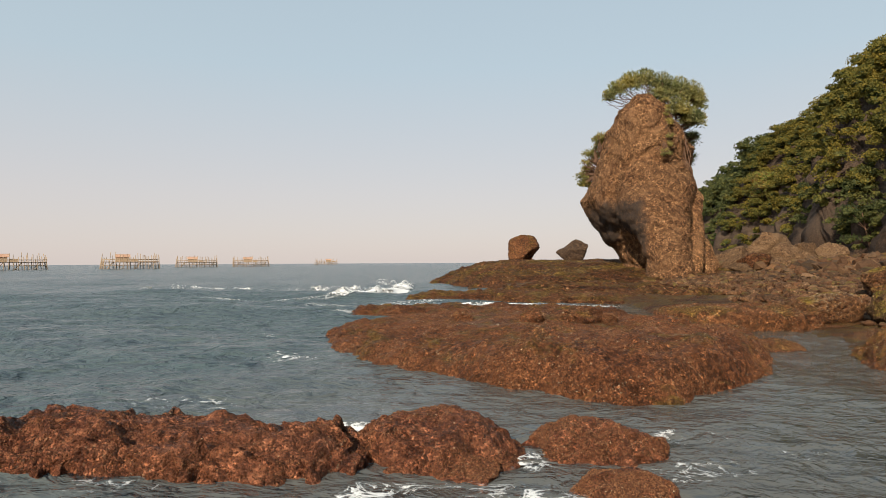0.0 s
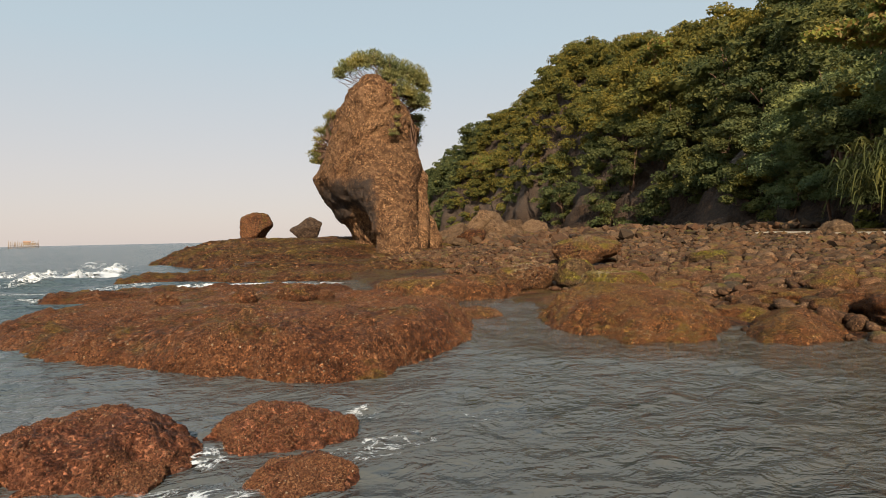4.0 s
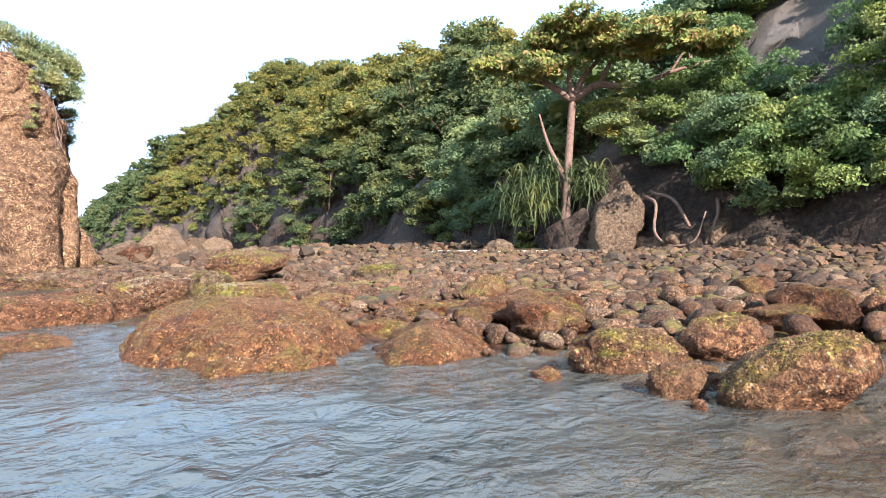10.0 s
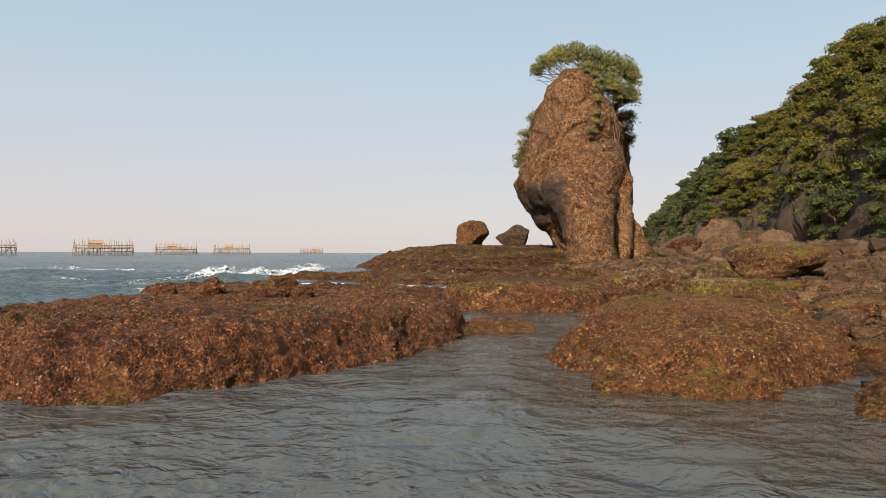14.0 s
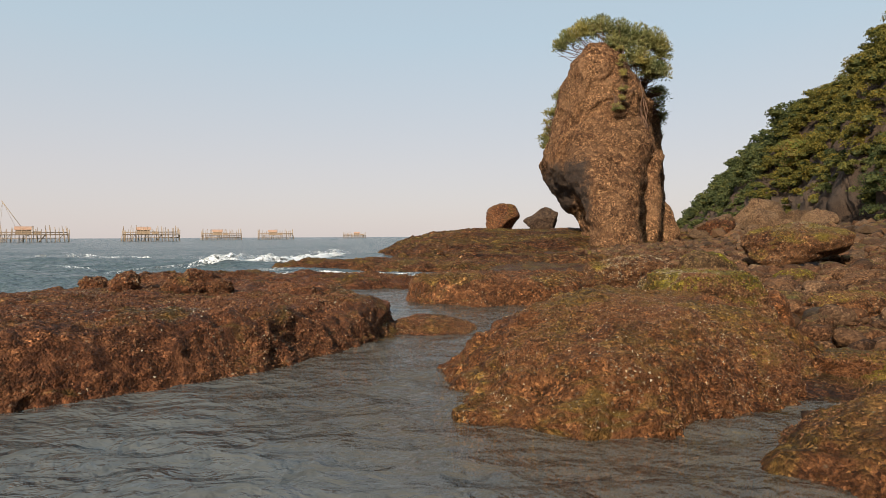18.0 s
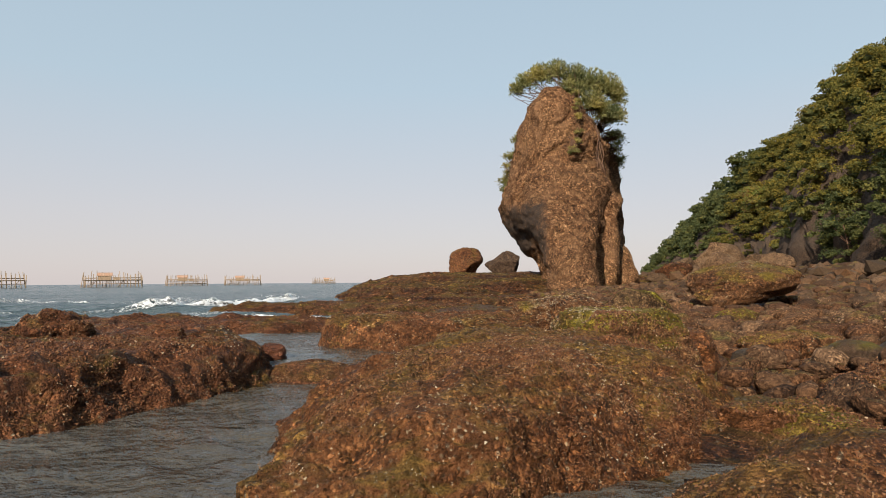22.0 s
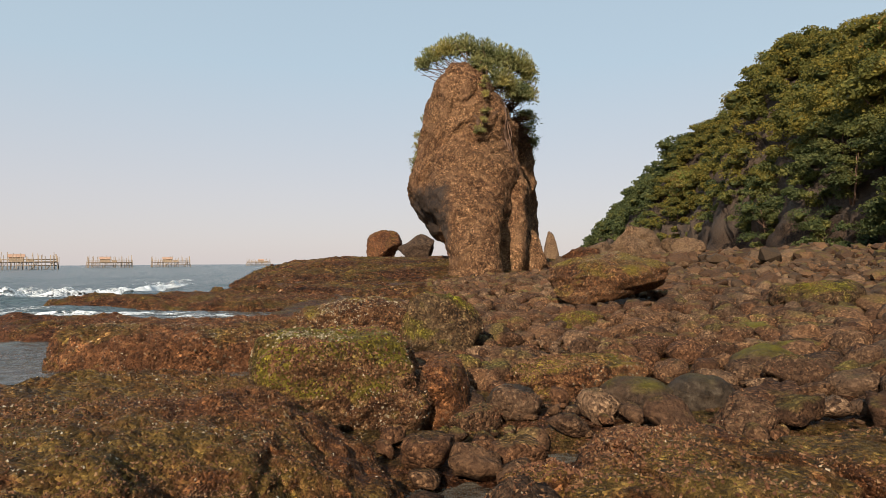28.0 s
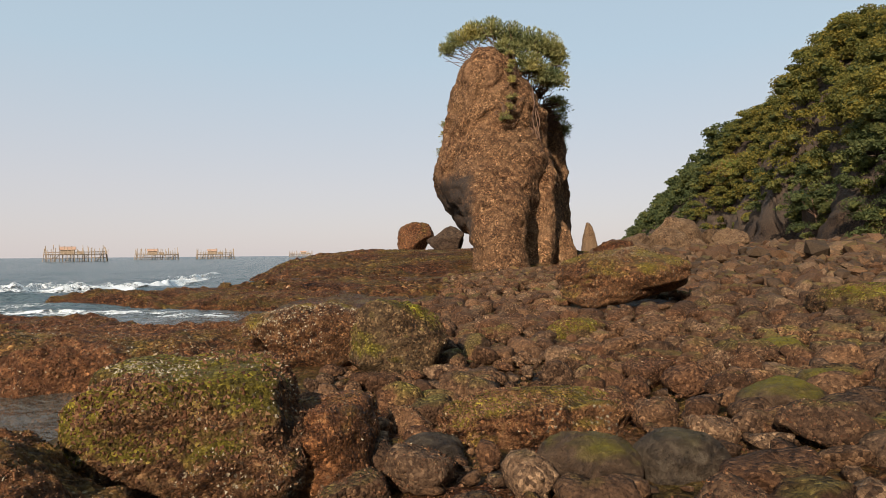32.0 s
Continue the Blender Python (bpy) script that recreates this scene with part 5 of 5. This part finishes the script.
# ---- the big tree and rocks under the hill ----
big_tree = new("almond_tree")
bm = bmesh.new()
limb(bm, [(42.7, 27.1, 2.6), (42.5, 27, 5), (42.8, 26.9, 8.5), (42.9, 26.6, 12.2)], (0.5, 0.31, 0.26, 0.24), 10, 5)
for pts, rad in (([(42.9, 26.6, 12.0), (42.0, 28.0, 13.2), (41.0, 29.6, 14.0), (40, 31.5, 14.6)], (0.3, 0.22, 0.16, 0.07)),
                 ([(42.9, 26.6, 12.0), (44.0, 25.2, 13.0), (45.4, 23.6, 12.7), (46.8, 21.5, 13.6), (48.2, 19.4, 14.2)], (0.3, 0.26, 0.2, 0.14, 0.06)),
                 ([(42.9, 26.6, 12.0), (43.4, 26.0, 13.6), (44.2, 25.2, 14.8)], (0.26, 0.18, 0.08)),
                 ([(42.9, 26.6, 12.0), (42.2, 26.4, 13.6), (41.8, 25.4, 15.2)], (0.26, 0.16, 0.07)),
                 ([(42.6, 27, 6.5), (42.0, 28.0, 9.0), (41.8, 28.6, 11.2)], (0.2, 0.13, 0.06)),
                 ([(44.0, 25.2, 13.0), (44.2, 24.2, 14.6), (45.4, 22.8, 16.0)], (0.18, 0.12, 0.05)),
                 ([(46.8, 21.5, 13.6), (47.2, 20.6, 15.0), (47.4, 19.4, 16.2)], (0.1, 0.07, 0.03))):
    limb(bm, pts, rad, 8, 5)
part("trunk", bm, BARK, big_tree)
rr = np.random.default_rng(700)
lobes = []
for j in range(60):
    u = 0.86 * rr.random()
    x, y = 39.6 + 6.4 * u + rr.normal() * 0.7, 30.2 - 14.5 * u + rr.normal() * 0.8
    lobes.append((x, y, 13.0 + 3.9 * math.sin(math.pi * (0.1 + u * 0.95)) * rr.random() ** 0.6 + 0.4 * rr.random(), 1.3, 1.3, 0.5))
put("crown", leaves_mesh("crown", lobes, 17000, 0.2, 701, 0.3, 1.8, 0.4), TURNING, big_tree, "yellow, green and orange leaves")
tagged(big_tree, "tall spreading tree with yellow and orange leaves on a bare trunk", "tree")
SHRUB = leaf_material("shrub_leaves", (0.16, 0.185, 0.06), (0.22, 0.24, 0.075), (0.27, 0.28, 0.1))
rs = np.random.default_rng(66)
for k in range(235):
    y = rs.uniform(-12, 22.5)
    d = 0.3 + 14.4 * rs.random() ** 1.6
    if 6 < d and abs(y - 13.9 - 0.26 * (d - 10)) < 2.6:
        continue
    if k >= 190:
        y, d = rs.uniform(-12, 17), rs.uniform(1.2, 3.2)
    elif d < 3 and y > 19:
        continue
    x = float(foot_x(y)) + d
    z = float(hill_height(np.array(x), np.array(y))) + rs.uniform(-0.2, 0.6)
    q = rs.uniform(0.8, 1.5)
    lobes = [(rs.normal() * q * 0.8, rs.normal() * q * 0.9, q * rs.uniform(0.1, 1.5), q * 0.7, q * 0.7, q * 0.5) for j in range(7)]
    sh = put("shrub", leaves_mesh("shrub", lobes, 1700, 0.125, 1200 + k, 0.2, 1.7, 0.5), SHRUB if k % 3 else SLOPELEAF, label="leafy yellow-green shrub on the slope under the hill", category="shrub", group="shrubs on the slope")
    sh.location = (x, y, z)
for k in range(70):
    y = rs.uniform(33, 190)
    x = float(foot_x(y)) + rs.uniform(0.6, 3.2) * (1 if y < 70 else 1.8)
    z = float(hill_height(np.array(x), np.array(y))) + rs.uniform(-0.2, 0.5)
    q = rs.uniform(0.9, 1.7) * (1 if y < 70 else 1.5)
    lobes = [(rs.normal() * q * 0.8, rs.normal() * q * 0.9, q * rs.uniform(-0.3, 1.2), q * 0.7, q * 0.7, q * 0.5) for j in range(6)]
    sh = put("shrub", leaves_mesh("shrub", lobes, 800, 0.22 if y < 70 else 0.34, 1500 + k, 0.2, 1.7, 0.5), LEAF, label="dark green shrub hanging on the cliff foot", category="shrub", group="shrubs on the cliff")
    sh.location = (x, y, z)
boulder("hill_boulder", (41.2, 22.4, 1.4), (6.8, 7.0, 3.8), 51, PALE, "large tan boulder under the spreading tree", n=70, rough=0.08, turn=20, planes=12, taper=0.75, square=3)
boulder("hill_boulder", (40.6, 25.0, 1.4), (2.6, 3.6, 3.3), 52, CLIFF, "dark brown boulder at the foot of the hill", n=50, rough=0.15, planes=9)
boulder("hill_boulder", (39.3, 30.2, 1.4), (1.9, 1.7, 1.3), 53, PALE, "tan boulder on the upper beach", square=2.8, n=40, rough=0.3)
for k, (x, y, q) in enumerate(((41.5, 16.5, 2.6), (42.3, 14.0, 1.9), (40.7, 15.0, 1.3), (41.8, 12.2, 1.5), (40.2, 13.4, 1.0), (40.4, 18.6, 1.1), (42.6, 18.4, 2.2), (39.5, 11.3, 0.9))):
    boulder("hill_boulder", (x, y, 1.5), (q, q * 0.9, q * 0.85), 54 + k, PALE, "tan fallen boulder at the foot of the hill", n=36, rough=0.12, turn=40 * k, planes=9, group="fallen boulders")
roots = new("tree_roots")
bm = bmesh.new()
for pts in ([(42.0, 21.0, 5.0), (41.0, 19.8, 4.4), (40.4, 19.6, 2.8), (40.1, 18.6, 2.0), (40.2, 17.2, 2.2), (40.4, 16.6, 3.8)], [(42.2, 20.6, 5.2), (41.2, 18.8, 4.6), (40.6, 17.6, 3.0)], [(42, 16.6, 4.6), (41, 16.2, 3.6), (40.3, 16.6, 2.0)]):
    limb(bm, pts, [0.12 - 0.015 * k for k in range(len(pts))], 6, 5)
part("root", bm, BARK, roots)
tagged(roots, "bare looping roots hanging from the earth bank", "roots")


def strap_plant(name, at, n, length, seed, label):
    r0 = np.random.default_rng(seed)
    me = bpy.data.meshes.new(name)
    v, f = [], []
    for j in range(n):
        a, up = r0.random() * 6.28, r0.uniform(0.5, 1.4)
        d = np.array([math.cos(a), math.sin(a), 0])
        side = np.array([-d[1], d[0], 0]) * 0.05
        base = np.array([r0.normal() * 0.5, r0.normal() * 0.5, r0.uniform(0, 2.2)])
        ln = length * r0.uniform(0.6, 1.1)
        k0 = len(v)
        for q in range(6):
            u = q / 5
            c = base + d * ln * 0.62 * u + np.array([0, 0, ln * (up * u - 1.35 * u * u)])
            w = side * (1 - u * 0.9) * 1.6
            v += [c - w, c + w]
        f += [(k0 + 2 * q, k0 + 2 * q + 1, k0 + 2 * q + 3, k0 + 2 * q + 2) for q in range(5)]
    fill(me, np.array(v), np.array(f), True)
    ob = put(name, me, LEAF, label=label, category="plant", group="screw pines")
    ob.location = at
    return ob


for k, (x, y, z) in enumerate(((41.6, 28.6, 4.4), (41.4, 29.6, 4.0), (42.3, 28.2, 6.0), (42.6, 24.9, 5.0), (42.3, 30.2, 5.6), (42.9, 25.8, 5.4), (41.9, 31.4, 4.2))):
    strap_plant("screw_pine", (x, y, z), 90, 2.4, 720 + k, "clump of long strap leaves beside the trunk")
u = np.linspace(0, 1, 40)[:, None]
w = np.linspace(-1, 1, 7)[None, :]
X = 39.2 + 1.0 * w * (0.5 + 0.5 * np.sin(u * 3.1)) + 0.3 * np.sin(u * 9)
Y = 21 + 15.5 * u + 0 * w
Z = ground_height(X, Y) + 0.16 - 0.09 * w**2
put("sand_strip", sheet("sand_strip", np.stack([X, Y, Z], -1)[:, ::-1]), SAND, label="narrow strip of pale sand under the hill", category="sand", kind="structure")


# ---- fishing platforms out at sea ----
WOOD, nt, b = material("weathered_bamboo", 0.8)
n = noise_node(nt, 2.5, 4, 0.6, "World")
link(nt, ramp(nt, n.outputs[0], [(0.3, (0.2, 0.14, 0.09)), (0.7, (0.4, 0.31, 0.22))]), b.inputs["Base Color"])
TARP, nt, b = material("orange_roof", 0.7)
n = noise_node(nt, 1.2, 4, 0.6, "World")
link(nt, ramp(nt, n.outputs[0], [(0.3, (0.36, 0.2, 0.13)), (0.7, (0.5, 0.34, 0.25))]), b.inputs["Base Color"])


def pole(bm, a, c, r):
    limb(bm, [a, (Vector(a) + Vector(c)) / 2, c], (r, r, r), 5)


def box(bm, lo, hi):
    m = Matrix.Translation([(a + c) / 2 for a, c in zip(lo, hi)]) @ Matrix.Diagonal([*(c - a for a, c in zip(lo, hi)), 1])
    bmesh.ops.create_cube(bm, size=1, matrix=m)


def fishing_platform(at, turn, width, seed, mast, label):
    r0 = np.random.default_rng(seed)
    t = new("fishing_platform")
    h = width / 2
    for j in range(17):
        for side in (-1, 1):
            u = -1 + 2 * j / 16
            for (x, y) in ((u * h, side * h * 0.7),) + (((side * h, u * h * 0.7),) if j in (4, 8, 12) else ()):
                bm = bmesh.new()
                top = r0.uniform(4.6, 7.8)
                pole(bm, (x * 1.05 + r0.normal() * 0.3, y * 1.05, -2), (x + r0.normal() * 0.35, y, top), 0.15)
                part("post", bm, WOOD, t)
    for side in (-1, 1):
        for z in (1.7, 3.3, 4.4):
            bm = bmesh.new()
            pole(bm, (-h, side * h * 0.7, z), (h, side * h * 0.7, z + r0.normal() * 0.15), 0.14)
            part("rail", bm, WOOD, t)
        for j in range(4):
            bm = bmesh.new()
            x = -h + width * (j + 0.5) / 4
            pole(bm, (x - 1.8, side * h * 0.7, -1), (x + 1.6, side * h * 0.7, 3.4), 0.12)
            part("brace", bm, WOOD, t)
    bm = bmesh.new()
    box(bm, (-h * 1.02, -h * 0.74, 3.35), (h * 1.02, h * 0.74, 3.5))
    part("deck", bm, WOOD, t)
    cx = r0.uniform(-0.15, 0.15) * width
    bm = bmesh.new()
    box(bm, (cx - 2.8, -2.2, 3.5), (cx + 2.8, 2.2, 5.6))
    part("hut", bm, WOOD, t, "board hut")
    prof = [(math.cos(a), math.sin(a)) for a in np.linspace(0.1, 3.04, 9)]
    bm = bmesh.new()
    rows = [[bm.verts.new((cx + s2 * 3.3, 2.7 * c, 5.3 + 1.7 * q)) for c, q in prof] for s2 in (-1, 1)]
    for j in range(8):
        bm.faces.new((rows[0][j], rows[0][j + 1], rows[1][j + 1], rows[1][j]))
    bm.faces.new(rows[0])
    bm.faces.new(rows[1][::-1])
    part("roof", bm, TARP, t, "rounded orange roof")
    bm = bmesh.new()
    box(bm, (cx + 3.6, -1.5, 3.5), (cx + 6.6, 1.5, 4.8))
    part("winch_frame", bm, WOOD, t)
    if mast:
        bm = bmesh.new()
        pole(bm, (-2, 0, 3.5), (-11, 0, 18), 0.14)
        part("boom", bm, WOOD, t)
        for x in (-5, -12, -14):
            bm = bmesh.new()
            pole(bm, (-10.6, 0, 17.4), (x, 1, 4), 0.05)
            part("stay", bm, WOOD, t)
    t.matrix_world = pose(*at, 0, 0, turn)
    tagged(t, label, "fishing platform", "fishing platforms")
    return t


fishing_platform((-194.5, 279, -0.1), 35, 27, 801, True, "bamboo fishing platform on stilts with a slanting boom")
for k, (x, y, turn, wd) in enumerate(((-158, 312, 27, 24), (-174, 431, 22, 24), (-152, 474, 18, 24), (-148, 718, 12, 23))):
    fishing_platform((x, y, -0.1), turn, wd, 810 + k, False, "bamboo fishing platform on stilts with an orange-roofed hut")


# ---- foam ----
FOAM, nt, b = material("sea_foam", 0.6)
b.inputs["Base Color"].default_value = (0.82, 0.82, 0.80, 1)
att = nt.nodes.new("ShaderNodeAttribute")
att.attribute_name = "cover"
n1 = noise_node(nt, 2.6, 6, 0.7, "World", 1.4)
geo = nt.nodes.new("ShaderNodeNewGeometry")
vo = nt.nodes.new("ShaderNodeTexVoronoi")
vo.feature = "DISTANCE_TO_EDGE"
vo.inputs["Scale"].default_value = 3.2
vm = nt.nodes.new("ShaderNodeMix")
vm.data_type = "RGBA"
vm.blend_type = "ADD"
vm.inputs[0].default_value = 0.6
link(nt, geo.outputs["Position"], vm.inputs[6])
link(nt, n1.outputs["Color"], vm.inputs[7])
link(nt, vm.outputs[2], vo.inputs["Vector"])
web = ramp(nt, vo.outputs["Distance"], [(0.0, (1, 1, 1)), (0.16, (0, 0, 0))])
f = calc(nt, "ADD", calc(nt, "MULTIPLY", n1.outputs[0], 1.0), calc(nt, "MULTIPLY", web, 0.22))
f = calc(nt, "SUBTRACT", calc(nt, "ADD", f, att.outputs["Fac"]), 1.12)
link(nt, calc(nt, "MULTIPLY", f, 5.0, True), b.inputs["Alpha"])
bump(nt, b, [(n1.outputs[0], 0.05)], 0.7)


def foam_patch(cx, cy, rx, ry, turn, cover, seed, n=40):
    u = np.linspace(-1, 1, n)
    U, V = np.meshgrid(u, u)
    a = radians(turn)
    X = cx + rx * U * math.cos(a) - ry * V * math.sin(a)
    Y = cy + rx * U * math.sin(a) + ry * V * math.cos(a)
    me = sheet("foam", np.stack([X, Y, waves(X, Y) + 0.03], -1))
    c = cover * np.clip(1.15 - np.hypot(U, V) ** 2, 0, 1) + 0.12 * fbm(np.stack([X, Y, 0 * X], -1), 0.7, 3, seed)
    c = np.where(np.hypot(U, V) > 0.97, -1, c)
    me.attributes.new("cover", "FLOAT", "POINT").data.foreach_set("value", c.astype(np.float32).ravel())
    return put("foam", me, FOAM, label="white foam floating on the water", category="foam", group="foam on the water", kind="stuff")


for k, (x, y, rx, ry, turn, cv) in enumerate(((-1.2, 7.3, 1.3, 0.6, 10, 0.75), (0.2, 5.0, 1.9, 0.6, 5, 0.48), (2.7, 5.7, 1.5, 0.7, 20, 0.43), (3.2, 7.0, 1.2, 0.8, 0, 0.4), (3.9, 6.2, 1.1, 0.7, 40, 0.4), (1.1, 6.0, 0.7, 0.6, 0, 0.58),
                                              (0.6, 12.0, 1.5, 0.5, -30, 0.55), (-3.4, 13.6, 1.8, 0.8, -50, 0.5), (-3.8, 8.6, 2.2, 0.7, 0, 0.45), (-3.0, 4.9, 1.8, 0.4, 0, 0.4), (-6, 20, 3, 1, 60, 0.4), (-9, 16, 3, 0.7, 10, 0.35),
                                              (3.0, 31.6, 3.6, 1.6, 5, 0.62), (6.4, 30.6, 2.2, 1.2, -20, 0.55), (6.4, 26.0, 1.5, 0.5, 0, 0.4), (3.2, 36, 2.5, 1.5, 0, 0.5), (-5, 30, 3, 2.5, 20, 0.55), (-4, 27, 2, 1.2, 0, 0.5), (-2.5, 34, 3, 2, 0, 0.55), (-14, 30, 4, 1.2, 0, 0.3), (-20, 42, 5, 1.5, 0, 0.3))):
    foam_patch(x, y, rx, ry, turn, cv, 900 + k)


def breaker(line, height, width, seed, cover=0.75):
    ln = np.array(line, float)
    seg = np.r_[0, np.cumsum(np.hypot(*np.diff(ln, axis=0).T))]
    s = np.linspace(0, seg[-1], int(seg[-1] / 0.25))
    cx, cy = np.interp(s, seg, ln[:, 0]), np.interp(s, seg, ln[:, 1])
    nx, ny = -np.gradient(cy), np.gradient(cx)
    q = np.hypot(nx, ny)
    nx, ny = nx / q, ny / q
    u = np.linspace(-1, 1, 34)
    wob = 0.8 * fbm(np.stack([s, 0 * s, 0 * s], -1), 5, 3, seed)
    X = cx[:, None] + nx[:, None] * (u * width + wob[:, None])
    Y = cy[:, None] + ny[:, None] * (u * width + wob[:, None])
    amp = height * np.clip(0.75 + 0.5 * fbm(np.stack([s, 0 * s, 0 * s], -1), 4, 3, seed + 1), 0.15, 1.4) * np.clip(np.minimum(s, seg[-1] - s) / 4, 0, 1)
    P3 = np.stack([X, Y, 0 * X], -1)
    Z = waves(X, Y) + 0.02 + amp[:, None] * (np.exp(-((u / 0.28) ** 2)) * (1 + 0.5 * fbm(P3, 0.6, 3, seed + 2)))
    Z = np.where(np.abs(u) > 0.95, waves(X, Y) - 0.1, Z)
    me = sheet("breaker", np.stack([X, Y, Z], -1))
    c = cover * np.clip(1.2 - (u / 0.8) ** 2, 0, 1) * np.clip(np.minimum(s, seg[-1] - s) / 3, 0, 1)[:, None] + 0.25 * fbm(P3, 1.5, 3, seed + 3)
    c = np.where(np.abs(u) > 0.93, -1, c)
    me.attributes.new("cover", "FLOAT", "POINT").data.foreach_set("value", c.astype(np.float32).ravel())
    return put("breaker", me, FOAM, label="breaking wave with white foam", category="wave", group="breaking waves", kind="stuff")


breaker([(-16, 37), (-9, 37.5), (-6.2, 41), (-5, 48), (-4.2, 56), (-5, 66)], 0.32, 1.3, 950, 0.55)
breaker([(-6.5, 41), (-5.2, 47), (-4.2, 55), (-4.6, 63)], 0.42, 1.5, 951, 0.85)
breaker([(-26, 48), (-14, 50), (-8, 55), (-7, 66), (-9, 78)], 0.4, 1.2, 955, 0.42)
breaker([(-3, 33.6), (1, 32.4), (5, 32.0)], 0.12, 0.9, 965, 0.7)


# ---- stones under the water of the inlet ----
ru = np.random.default_rng(880)
x, y = ru.uniform(5.5, 15, 2600), ru.uniform(-2, 11, 2600)
sd = inside(SHORE, x, y)
ok = (sd < 0.2) & (sd > -5.5 * ru.random(2600) ** 2) & (inside(MOUND, x, y) < 0)
bed = [(float(a), float(c), float(z) + 0.02, float(q)) for a, c, z, q, o in zip(x, y, ground_height(x, y), 0.08 + 0.4 * ru.random(2600) ** 3, ok) if o]
scatter("bed_stones", bed, 1, 881, COBBLE, "brown stones on the bed of the shallow inlet")
